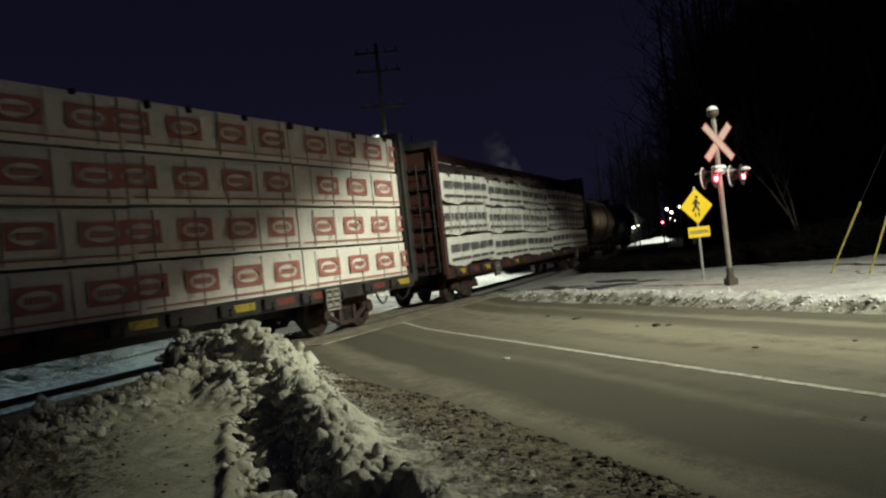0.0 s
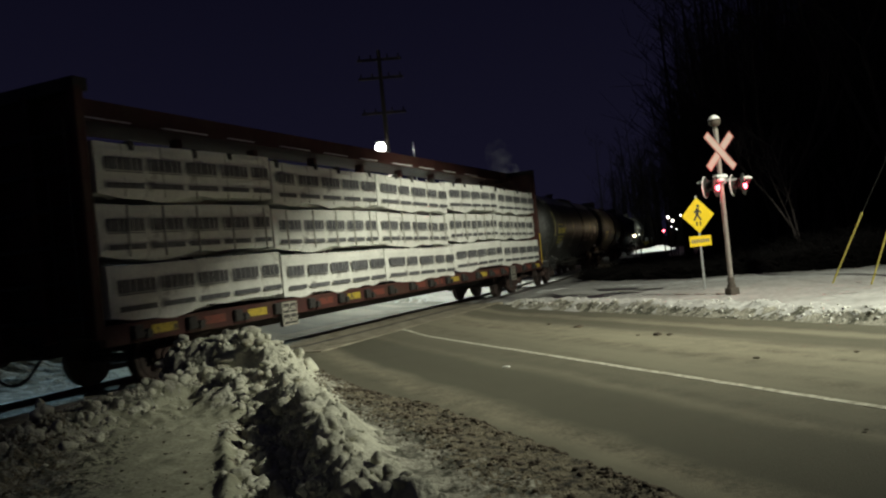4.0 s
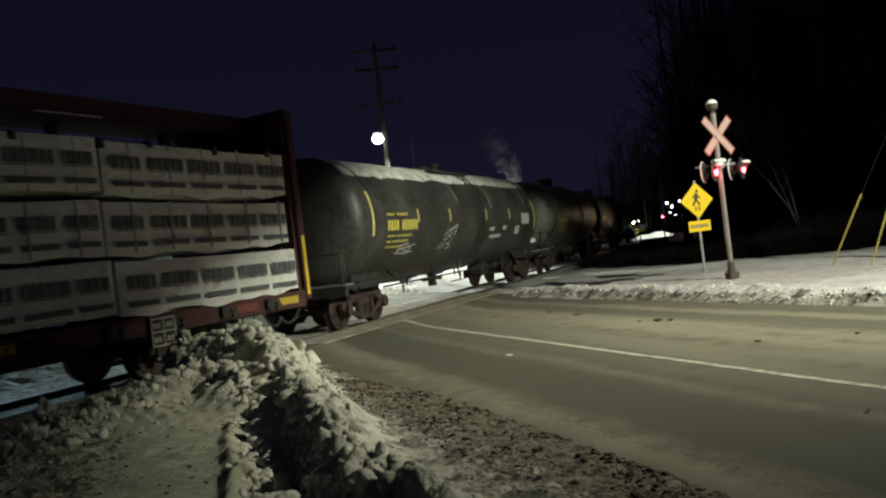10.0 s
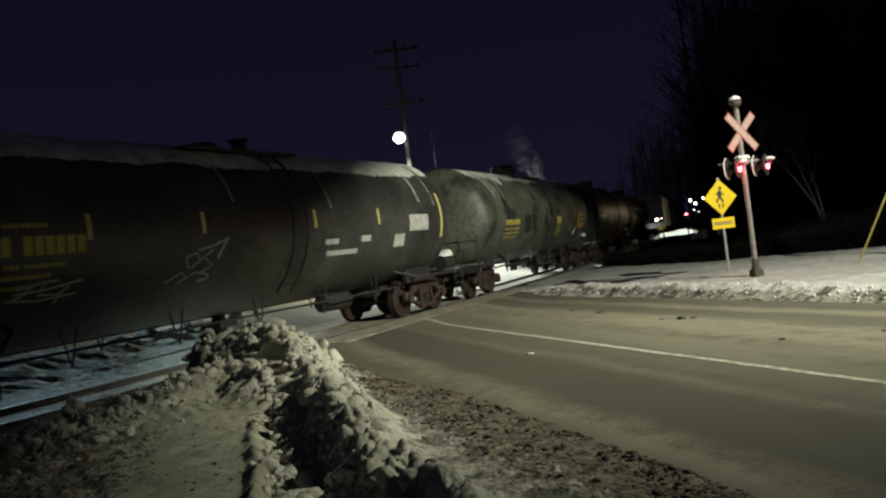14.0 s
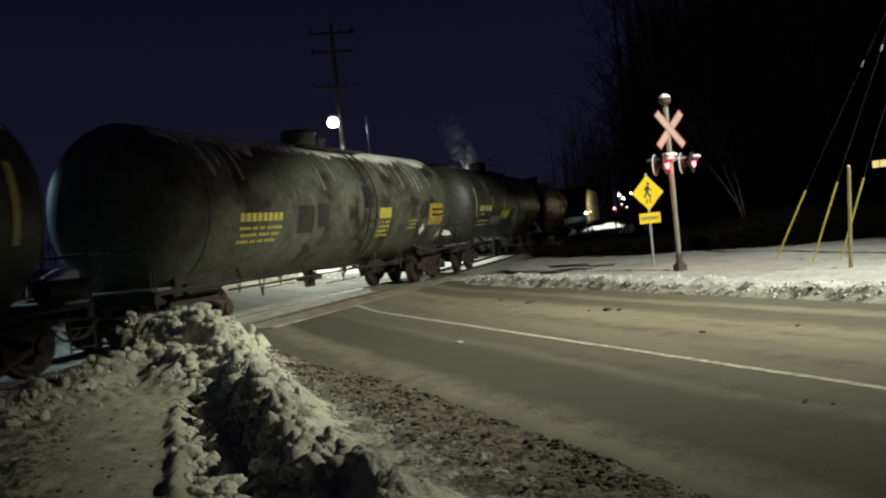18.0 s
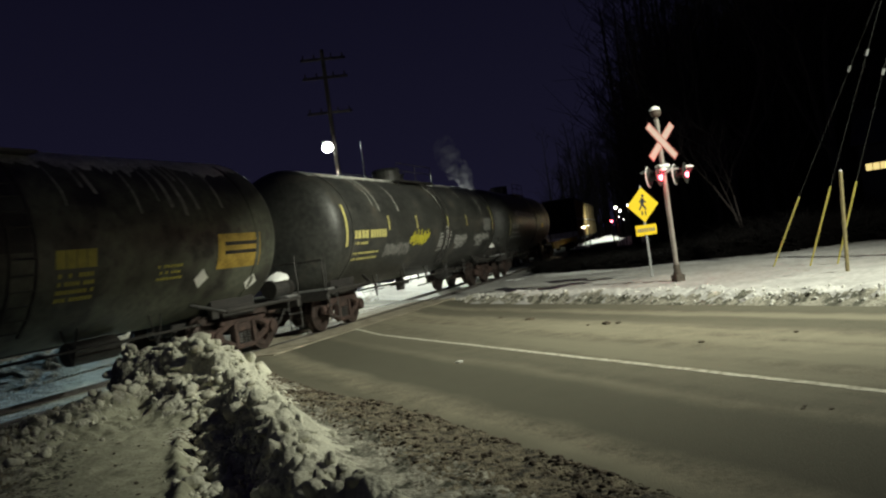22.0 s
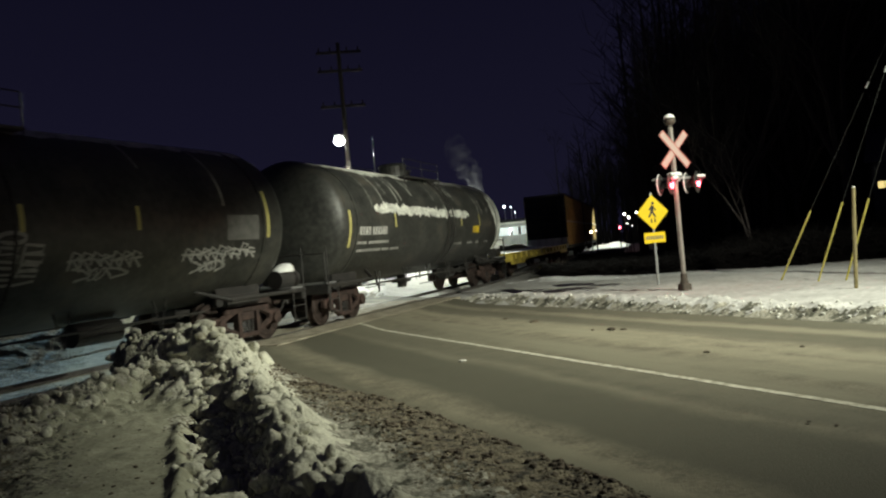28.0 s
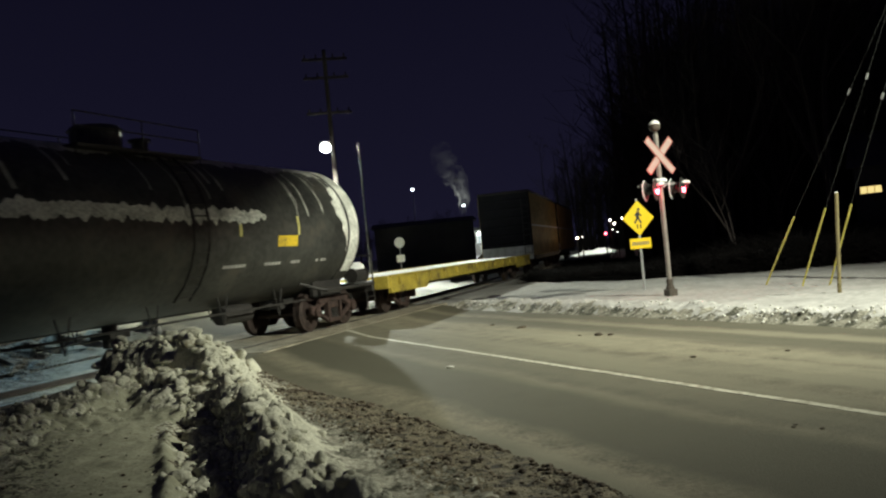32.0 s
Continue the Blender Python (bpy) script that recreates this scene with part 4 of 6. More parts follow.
def tank_shell(x0, x1, n=48):
    """Cylinder with dished heads."""
    bm = bmesh.new()
    prof = []
    for i in range(9):
        b = math.pi / 2 * i / 8
        prof.append((x0 - 0.62 * math.cos(b), math.sin(b)))
    prof += [(x0 + (x1 - x0) * i / 6, 1.0) for i in range(1, 6)]
    for i in range(9):
        b = math.pi / 2 * i / 8
        prof.append((x1 + 0.62 * math.sin(b), math.cos(b)))
    rings = []
    for x, r in prof:
        if r < 1e-3:
            rings.append([bm.verts.new((x, 0, ZC))])
        else:
            rings.append([bm.verts.new((x, RT * r * math.cos(2 * math.pi * k / n), ZC + RT * r * math.sin(2 * math.pi * k / n))) for k in range(n)])
    for a, b in zip(rings, rings[1:]):
        for k in range(n):
            j = (k + 1) % n
            if len(a) == 1:
                bm.faces.new((a[0], b[j], b[k]))
            elif len(b) == 1:
                bm.faces.new((a[k], a[j], b[0]))
            else:
                bm.faces.new((a[k], a[j], b[j], b[k]))
    bmesh.ops.recalc_face_normals(bm, faces=bm.faces)
    return bm


def ring_on_tank(bm, x, w, r=0.02, a0=-90, a1=270, n=48):
    vs = []
    for k in range(n + 1):
        a = a0 + (a1 - a0) * k / n
        vs.append([bm.verts.new(tank_point(x + dx, a, rr)) for dx, rr in ((-w / 2, 0), (-w / 2, r), (w / 2, r), (w / 2, 0))])
    for p, q in zip(vs, vs[1:]):
        for i in range(3):
            bm.faces.new((p[i], p[i + 1], q[i + 1], q[i]))


def tank_car(name, label, x0, x1, paint, decorate, rails=True, snow=(62, 0.03, 1.0, 8), dome=(0.46, 0.34)):
    """x0, x1: the ends of the straight shell along the train."""
    mid = (x0 + x1) / 2
    L = (x1 - x0) / 2
    E = L + 1.0          # end of the frame
    car = start_car(name, label, mid, 2 * L - 1.2)
    part("tank", tank_shell(-L, L), paint, car, smooth=True)
    for s in (-1, 1):
        bm = bmesh.new()
        box(bm, min(s * (L - 1.9), s * E), max(s * (L - 1.9), s * E), -0.32, 0.32, 0.62, 0.96, bevel=0.02)
        box(bm, min(s * (E - 0.14), s * E), max(s * (E - 0.14), s * E), -1.45, 1.45, 0.78, 1.02, bevel=0.02)
        part("stub_sill", bm, BLACK, car)
        for y in (-1, 1):
            bm = bmesh.new()
            a, b = sorted((s * (L - 1.6), s * E))
            rod(bm, (a, y * 1.42, 0.98), (b, y * 1.42, 0.98), 0.045, n=8)
            rod(bm, (s * (L - 1.6), y * 1.42, 0.98), (s * (L - 2.1), y * 1.0, 1.2), 0.04, n=8)
            part("side_bar", bm, BLACK, car)
            bm = bmesh.new()
            for i in range(3):
                rod(bm, (s * (E - 0.5), y * 1.44, 0.35 + i * 0.3), (s * (E - 0.05), y * 1.44, 0.35 + i * 0.3), 0.014, n=6)
            for k in (0.5, 0.05):
                rod(bm, (s * (E - k), y * 1.44, 0.3), (s * (E - k), y * 1.44, 1.9 if k < 0.1 else 1.05), 0.016, n=6)
            part("step", bm, BLACK, car)
        bm = bmesh.new()
        a, b = sorted((s * (L + 0.5), s * E))
        box(bm, a, b, -1.4, 1.4, 1.02, 1.06)
        part("end_platform", bm, GALV, car)
        bm = bmesh.new()
        prev = None
        for y, z in ((-1.4, 1.05), (-1.4, 1.75), (1.4, 1.75), (1.4, 1.05)):
            q = (s * E, y, z)
            if prev:
                rod(bm, prev, q, 0.02, n=6)
            prev = q
        part("end_rail", bm, BLACK, car)
        bm = bmesh.new()
        y = radians(1)
        for k in (-1, 1):
            ys = k * 0.95
            a, b = sorted((s * (L - 1.5), s * (L - 0.1)))
            box(bm, a, b, ys - 0.05, ys + 0.05, 0.85, 1.5)
        box(bm, min(s * (L - 1.3), s * (L - 0.3)), max(s * (L - 1.3), s * (L - 0.3)), -1.1, 1.1, 0.82, 1.05)
        part("bolster", bm, BLACK, car)
        coupler(car, s * E, s)
    # weld bands and belts
    for x in (-L + 0.55, L - 0.55):
        bm = bmesh.new()
        ring_on_tank(bm, x, 0.10, 0.018)
        part("band", bm, paint, car)
    # fittings on top
    bm = bmesh.new()
    rod(bm, (0, 0, ZC + RT - 0.08), (0, 0, ZC + RT + dome[1]), dome[0], n=20)
    rod(bm, (0, 0, ZC + RT + dome[1]), (0, 0, ZC + RT + dome[1] + 0.08), dome[0] + 0.04, dome[0] - 0.04, n=20)
    part("dome", bm, paint, car)
    bm = bmesh.new()
    rod(bm, (1.15, 0, ZC + RT - 0.05), (1.15, 0, ZC + RT + 0.25), 0.16, n=12)
    rod(bm, (1.15, 0, ZC + RT + 0.25), (1.15, 0, ZC + RT + 0.30), 0.22, n=12)
    part("valve", bm, BLACK, car)
    bm = bmesh.new()
    box(bm, -1.5, 1.7, -1.05, -0.55, ZC + RT - 0.19, ZC + RT - 0.14)
    box(bm, -1.5, 1.7, 0.55, 1.05, ZC + RT - 0.19, ZC + RT - 0.14)
    part("walkway", bm, BLACK, car)
    if rails:
        for y in (-1.0, 1.0):
            bm = bmesh.new()
            for x in (-1.5, 0.1, 1.7):
                rod(bm, (x, y, ZC + RT - 0.35), (x, y, ZC + RT + 0.40), 0.012, n=6)
            for z in (0.16, 0.40):
                rod(bm, (-1.5, y, ZC + RT + z), (1.7, y, ZC + RT + z), 0.013, n=6)
            part("guard_rail", bm, BLACK, car)
    bm = bmesh.new()
    side_ladder = None
    for k in (-0.22, 0.22):
        bm = bmesh.new()
        rings = []
        for i in range(9):
            c = -50 + i * 13
            rings.append([bm.verts.new(tank_point(0.6 + k + dx, c, r)) for dx, r in ((-0.018, 0.10), (0.018, 0.10), (0.018, 0.136), (-0.018, 0.136))])
        for p, q in zip(rings, rings[1:]):
            for j in range(4):
                bm.faces.new((p[j], p[(j + 1) % 4], q[(j + 1) % 4], q[j]))
        if side_ladder:
            part("stile", bm, BLACK, side_ladder)
        else:
            side_ladder = part("side_ladder", bm, BLACK, car)
    for i in range(14):
        a = -46 + i * 7.6
        bm = bmesh.new()
        rod(bm, tank_point(0.38, a, 0.12), tank_point(0.82, a, 0.12), 0.013, n=6)
        part("rung", bm, BLACK, side_ladder)
    # brake gear and outlet under the tank
    bm = bmesh.new()
    rod(bm, (-0.1, 0, 0.45), (-0.1, 0, ZC - RT + 0.1), 0.14, n=12)
    box(bm, -0.35, 0.15, -0.25, 0.25, 0.62, 0.72)
    part("bottom_outlet", bm, BLACK, car)
    for y in (-0.95, 0.95):
        bm = bmesh.new()
        rod(bm, (-L + 1.8, y, 0.80), (L - 1.8, y, 0.80), 0.024, n=6)
        for i in range(5):
            x = -L + 3.0 + i * (2 * L - 6.0) / 4
            for k in (-0.16, 0.16):
                rod(bm, (x, y, 0.55), (x + k, y, 1.15), 0.016, n=6)
        rod(bm, (-0.9, y, 0.55), (0.7, y, 0.55), 0.016, n=6)
        part("running_rail", bm, BLACK, car)
    bm = bmesh.new()
    rod(bm, (L - 4.6, -0.5, 0.72), (L - 3.6, -0.5, 0.72), 0.2, n=14)
    rod(bm, (L - 3.6, -0.5, 0.72), (L - 2.6, -0.5, 0.80), 0.025, n=6)
    part("brake_cylinder", bm, BLACK, car)
    bm = bmesh.new()
    rod(bm, (L + 0.42, -1.05, 1.24), (L + 1.12, -1.05, 1.24), 0.20, n=16)
    part("reservoir", bm, BLACK, car)
    bm = bmesh.new()
    for v in ball(bm, (L + 0.76, -1.05, 1.42), 0.30, 3, (1.15, 0.75, 0.62)):
        v.co += v.normal * 0.05 * noise.noise(v.co * 6)
        v.co.z = max(v.co.z - 0.22 * abs(v.co.x - L - 0.90), 1.40)
    part("snow_lump", bm, SNOW, car, "snow heaped over the reservoir on the end platform", smooth=True)
    if snow:
        bm = bmesh.new()
        g = []
        for i in range(181):
            x = -L + 2 * L * i / 180
            row = []
            for j in range(15):
                wob = 8 * noise.noise(Vector((x * 0.8, j * 0.01, mid))) + 5 * noise.noise(Vector((x * 3, 1, mid))) + 5 * noise.noise(Vector((x * 11, 2, mid)))
                a0, a1 = snow[0] + wob * snow[2], 118 - wob
                a = a0 + (a1 - a0) * j / 14
                row.append(bm.verts.new(tank_point(x, a, 0.004 + snow[1] * math.sin(math.pi * j / 14) * (0.6 + 0.4 * noise.noise(Vector((x * 2, j * 0.4, 5)))))))
            g.append(row)
        for i in range(180):
            for j in range(14):
                bm.faces.new((g[i][j], g[i + 1][j], g[i + 1][j + 1], g[i][j + 1]))
        part("snow_cap", bm, FROST, car, "thin frosty snow along the top", smooth=True)
        rnd = random.Random(int(mid))
        for i in range(int(snow[3])):
            x = rnd.uniform(-L + 0.5, L - 0.3)
            bm = bmesh.new()
            a1, w = rnd.uniform(8, 40), rnd.uniform(0.035, 0.10)
            pts = [(x + 0.03 * noise.noise(Vector((x * 9, k * 0.5, 2))), 66 - (66 - a1) * k / 9) for k in range(10)]
            stroke(bm, pts, w)
            part("frost_streak", bm, STREAK, car, "streak of frozen melt")
    decorate(car, L)
    t = truck(car, -L + 0.6)
    truck(car, L - 0.6, t)
    return car


BAND_A = mat("pale_band", (0.52, 0.51, 0.455), 0.6, 0, 0.1, 6)
BAND = mat("grey_band", (0.43, 0.42, 0.38), 0.6, 0, 0.2, 6)
FROST = mat("thin_frost", (0.42, 0.43, 0.39), 0.7, 0, 0.3, 2.5, 0.3, 20, base2=(0.72, 0.73, 0.67))
STREAK = mat("frozen_melt", (0.20, 0.205, 0.185), 0.7, 0, 0.4, 5, base2=(0.34, 0.345, 0.31))
CHALK = mat("faded_white_paint", (0.42, 0.42, 0.40), 0.7, 0, 0.3, 6)
LIME = mat("ochre_spray_paint", (0.46, 0.42, 0.035), 0.6, 0, 0.3, 6)
def mark(car, L, marks):
    """marks: (name, material, label, painter)."""
    for name, material, label, paint in marks:
        if callable(paint):
            bm = bmesh.new()
            paint(bm)
            # each letter, each spray stroke, is a part of its own
            seen, rows = set(), {}
            for f in bm.faces:
                if f in seen:
                    continue
                stack, isle = [f], []
                seen.add(f)
                while stack:
                    q = stack.pop()
                    isle.append(q)
                    for e in q.edges:
                        for o in e.link_faces:
                            if o not in seen:
                                seen.add(o)
                                stack.append(o)
                rows.setdefault(len(rows), []).extend(isle)
            for isles in rows.values():
                piece = bmesh.new()
                made = {}
                for f in isles:
                    for v in f.verts:
                        if v not in made:
                            made[v] = piece.verts.new(v.co)
                    piece.faces.new([made[v] for v in f.verts])
                part(name, piece, material, car, label)
            bm.free()
        else:
            for x0, x1, a0, a1 in paint:
                bm = bmesh.new()
                tank_patch(bm, x0, x1, a0, a1, 0.010)
                part(name, bm, material, car, label)


def trim_black_yellow(car, L):
    rnd = random.Random(3)

    def text(bm):
        tank_letters(bm, -6.12, -11, 4, 0.13, 9, 0.28)
        tank_letters(bm, -5.30, -11, 6, 0.13, 9, 0.28)
        tank_letters(bm, -6.12, 2, 15, 0.06, 2.2, 0.4, rnd)
        for r in range(3):
            tank_letters(bm, -6.12, -17 - r * 5, 19 - 3 * r, 0.055, 2.0, 0.45, rnd)

    bands = [(-6.95, -6.84, -15, 24), (L - 0.37, L - 0.25, -20, 22)] + [(x, x + 0.09, -5, 8) for x in (-4.30, -2.0, 1.2, 3.7)]

    def plate(bm):
        tank_patch(bm, 5.2, 6.2, -12, 2, 0.012)

    def white_bits(bm):
        tank_patch(bm, 1.6, 2.1, -18, -14)
        tank_patch(bm, 1.7, 2.9, -27, -23)
        tank_patch(bm, 3.0, 3.4, -18, -13)
        tank_patch(bm, 4.5, 5.0, -25, -14)
        # two tags: a slanting one with a tall stem, and a low angular one
        stroke(bm, [(-1.38, -8), (-1.55, -17), (-1.78, -33), (-1.98, -34)], 0.055)
        stroke(bm, [(-2.10, -14.5), (-1.75, -12.5), (-1.36, -8.5)], 0.04)
        stroke(bm, [(-2.28, -25), (-2.36, -18), (-2.12, -16), (-2.02, -21), (-2.22, -25), (-1.75, -15)], 0.035)
        stroke(bm, [(-2.72, -33), (-2.42, -27), (-2.25, -31), (-2.45, -34), (-2.10, -28), (-1.78, -30)], 0.03)
        stroke(bm, [(-1.95, -19), (-1.72, -24), (-1.98, -29)], 0.035)
        for pts in ([(-5.35, -27), (-5.0, -24.5), (-4.75, -24)], [(-5.15, -25), (-5.25, -30), (-5.45, -33)], [(-5.4, -29.5), (-4.95, -28.5), (-4.35, -25)],
                    [(-4.95, -24.5), (-5.05, -31), (-4.7, -31.5), (-4.55, -27.5)], [(-4.65, -30), (-4.75, -37)], [(-5.5, -32.5), (-5.0, -34), (-4.4, -32)]):
            stroke(bm, pts, 0.035)

    mark(car, L, [("lettering", PALE_Y, "yellow letter-like bars", text), ("reflector", SAFETY, "pale yellow reflective strips", bands),
                  ("placard", CHALK, "white placard", plate), ("paint_mark", CHALK, "white sprayed marks", white_bits)])


def trim_grey(car, L):
    rnd = random.Random(9)

    def text(bm):
        tank_letters(bm, -5.3, -13, 8, 0.15, 6, 0.35)
        for r in range(3):
            tank_letters(bm, -5.3, -19 - r * 5, 17 - r, 0.07, 2.2, 0.4, rnd)
        tank_letters(bm, 1.25, -15, 4, 0.185, 10, 0.08)
        for r in range(4):
            tank_letters(bm, 1.3, -20 - r * 4.6, 10, 0.06, 2.4, 0.25, rnd)
        for r in range(3):
            tank_letters(bm, 3.4, -20 - r * 4, 8, 0.06, 1.8, 0.4, rnd)

    def orange(bm):
        tank_patch(bm, 5.0, 6.35, -25, -1)

    dark = [(-3.08, -2.36, -24, -2), (-2.18, -1.66, -20, -1), (0.28, 0.86, -5, 15), (5.2, 6.2, -9, -6.5), (5.2, 6.2, -15, -12.5)]

    def white(bm):
        for x, a in ((4.6, -30), (6.25, -38)):
            vs = [bm.verts.new(tank_point(x + dx, a + da, 0.02)) for dx, da in ((0, -7), (0.2, 0), (0, 7), (-0.2, 0))]
            bm.faces.new(vs)

    mark(car, L, [("lettering", PALE_Y, "yellow letter-like bars", text), ("warning_panel", PANEL_OR, "worn ochre panel", orange),
                  ("dark_patch", BLACK, "dark repainted patch", dark), ("placard", WHITE, "white diamond placards", white)])


def trim_graffiti(car, L):
    rnd = random.Random(4)

    def text(bm):
        tank_letters(bm, -6.66, -11.5, 4, 0.19, 7.5, 0.25)
        tank_letters(bm, -5.62, -11.5, 6, 0.15, 7.5, 0.25)
        tank_letters(bm, -6.66, -17, 10, 0.07, 2.2, 0.35, rnd)
        for r in range(2):
            tank_letters(bm, -6.66, -26.5 - 5.5 * r, 18 - r, 0.07, 2.2, 0.4, rnd)

    bands = [(-7.15, -7.03, -18, 20), (L - 0.50, L - 0.38, -12, 22)] + [(x, x + 0.09, -5, 9) for x in (-4.35, -2.08, 0.97, 3.18)]

    def lime(bm):
        # a spiky tag: slanting jagged strokes with pointed tops
        for k in range(11):
            x = -2.55 + 0.135 * k
            stroke(bm, [(x + 0.10 * math.sin(k * 2.9), -21.5 + 2.5 * math.sin(k * 2.1)), (x + 0.12, -15.5 + math.sin(k * 1.3)), (x + 0.22 + 0.05 * math.sin(k * 3), -9.5 + 3.2 * math.sin(k * 2.7))], 0.075)
        stroke(bm, [(-2.75, -19.5), (-2.2, -16.5), (-1.6, -18.5), (-0.95, -14.5)], 0.10)
        stroke(bm, [(-2.6, -15.0), (-2.1, -13.0), (-1.5, -15.0), (-0.85, -11.5)], 0.08)
        stroke(bm, [(-2.35, -22.5), (-1.9, -20.0), (-1.4, -21.5), (-1.15, -19.0)], 0.07)

    def white(bm):
        # a round head, block letters in two rows and an underline
        ring = [(0.86 + 0.22 * math.cos(t * 0.52), -7.6 + 2.6 * math.sin(t * 0.52)) for t in range(13)]
        stroke(bm, ring, 0.06)
        for x, a, w, h in ((0.20, -21, 0.36, 8.5), (0.62, -20, 0.34, 8.0), (1.02, -20.5, 0.36, 9.5), (0.10, -28.5, 0.42, 6.5), (0.58, -29, 0.36, 7), (0.98, -28, 0.34, 7)):
            stroke(bm, [(x, a), (x + 0.05, a + h), (x + w, a + h - 1), (x + w * 0.9, a + h * 0.55), (x + 0.04, a + h * 0.5)], 0.05)
            stroke(bm, [(x + 0.04, a + h * 0.5), (x + w, a + h * 0.42), (x + w * 0.95, a), (x + 0.05, a + 1)], 0.045)
        stroke(bm, [(0.05, -33.5), (0.5, -31.5), (1.0, -32.0), (1.3, -30.5)], 0.045)
        for x0, x1, a0, a1, n, seed in ((1.85, 3.3, -27, -16, 7, 31), (4.35, 6.4, -28, -15, 9, 33)):
            pick = random.Random(seed)
            for k in range(n):
                x, wd = x0 + (x1 - x0) * k / n, (x1 - x0) / n
                top, low = a1 - pick.uniform(0, 4), a0 + pick.uniform(0, 4)
                stroke(bm, [(x, low), (x + 0.25 * wd, top), (x + wd, top - pick.uniform(1, 3)), (x + 0.4 * wd, (top + low) / 2), (x + 1.15 * wd, low - 1)], 0.05)
                stroke(bm, [(x - 0.2 * wd, (top + low) / 2), (x + 1.2 * wd, (top + low) / 2 + pick.uniform(-2, 3))], 0.04)
        scrawl(bm, 1.95, 3.1, -34, -25, 12, 0.04, 3)
        scrawl(bm, 4.6, 5.6, -35, -26, 18, 0.04, 3)

    def faint(bm):
        scrawl(bm, -4.6, -2.6, -33, -18, 14, 0.05, 7)
        scrawl(bm, -4.5, -2.7, -31, -20, 24, 0.05, 9)

    def plate(bm):
        tank_patch(bm, 5.5, 6.5, -13, 4, 0.012)

    mark(car, L, [("lettering", SAFETY, "faded yellow letter-like bars", text), ("reflector", SAFETY, "pale yellow reflective strips", bands),
                  ("yellow_scrawl", LIME, "spiky yellow spray paint", lime), ("white_scrawl", CHALK, "white spray paint", white), ("grey_scrawl", FADED, "faint grey spray paint", faint), ("placard", FADED, "worn grey placard", plate)])


def trim_frosted(car, L):
    rnd = random.Random(6)

    def text(bm):
        tank_letters(bm, -6.42, -13, 4, 0.14, 7.5, 0.28)
        tank_letters(bm, -5.62, -13, 6, 0.13, 7.5, 0.25)
        tank_letters(bm, -6.5, -21.5, 14, 0.11, 2.6, 0.35, rnd)
        tank_letters(bm, -6.4, -29, 19, 0.11, 2.6, 0.38, rnd)
        for x, n in ((1.5, 6), (2.95, 5), (3.9, 4), (5.1, 5)):
            tank_letters(bm, x, -29, n, 0.10, 2.4, 0.3, rnd)

    bands = [(-L + 0.06, -L + 0.18, -24, 9), (4.12, 4.21, -6, 9)] + [(x, x + 0.10, -6, 8) for x in (-4.1, 1.9)]

    def yellow(bm):
        tank_patch(bm, 3.32, 4.12, -14.5, -6)

    def frost(bm):
        # smeared frost, drawn out in ragged overlapping runs
        for k in range(9):
            x0 = -5.4 + 0.85 * k
            g = []
            for i in range(34):
                x = x0 + i * 0.046
                f = math.sin(math.pi * i / 33) ** 0.4
                mid = 12.0 - 0.5 * k + 2.5 * noise.noise(Vector((x * 1.3, k, 4)))
                up = f * (4.6 + 5.5 * noise.noise(Vector((x * 5.5, k, 2)))) + 0.3
                low = f * (4.2 + 5.5 * noise.noise(Vector((x * 6.5, k, 9)))) + 0.3
                g.append([bm.verts.new(tank_point(x, a, 0.010 + 0.0006 * k)) for a in (mid - max(0.3, low), mid, mid + max(0.3, up))])
            for p, q in zip(g, g[1:]):
                for j in range(2):
                    bm.faces.new((p[j], q[j], q[j + 1], p[j + 1]))

    def end(bm):
        g = []
        for i in range(40):
            a = -42 + i * 2.6
            k = 0.25 * noise.noise(Vector((a * 0.13, 0, 3))) + 0.15 * noise.noise(Vector((a * 0.5, 0, 3)))
            k -= 0.55 * math.exp(-((a - 18) / 26) ** 2)
            g.append([bm.verts.new(tank_point(x, a, 0.010)) for x in (L - 0.52 + k, L - 0.28, L - 0.02)])
        for p, q in zip(g, g[1:]):
            for j in range(2):
                bm.faces.new((p[j], p[j + 1], q[j + 1], q[j]))

    mark(car, L, [("lettering", CHALK, "white letter-like bars", text), ("reflector", SAFETY, "pale reflective strips", bands),
                  ("yellow_plate", YELLOW, "yellow plate", yellow), ("frost_band", FROST, "ragged band of frost and paint", frost), ("frosty_edge", FROST, "frost on the head of the tank", end)])


SAFETY = mat("pale_yellow_strip", (0.55, 0.50, 0.18), 0.5, 0, 0.15, 6)
FADED = mat("faded_grey_paint", (0.17, 0.17, 0.16), 0.7, 0, 0.3, 6)
PALE_Y = mat("worn_yellow_lettering", (0.50, 0.44, 0.08), 0.6, 0, 0.25, 7)
PANEL_OR = mat("ochre_panel", (0.36, 0.245, 0.045), 0.7, 0, 0.4, 4)

lumber_car("lumber_car", "centre-beam flat car stacked with lumber in white wrap printed red", -4.25, 18.3, 4, 1.17, 4.73, 5, WRAP, False)
lumber_car("lumber_car", "red centre-beam flat car stacked with white-wrapped lumber printed black", 20.45, 43.0, 3, 1.22, 4.04, 5, WRAP_B, True)
tank_car("tank_car", "black tank car with yellow lettering and frost on top", 45.55, 60.1, TANK, trim_black_yellow, False, (42, 0.035, 0.45, 5), (0.30, 0.06))
tank_car("tank_car", "weathered grey tank car with yellow lettering and ochre panel", 63.3, 76.9, TANK_GREY, trim_grey, False, (50, 0.03, 1.6, 26))
tank_car("tank_car", "black tank car with yellow and white graffiti", 80.0, 94.5, TANK, trim_graffiti, True, (60, 0.02, 0.6, 7))
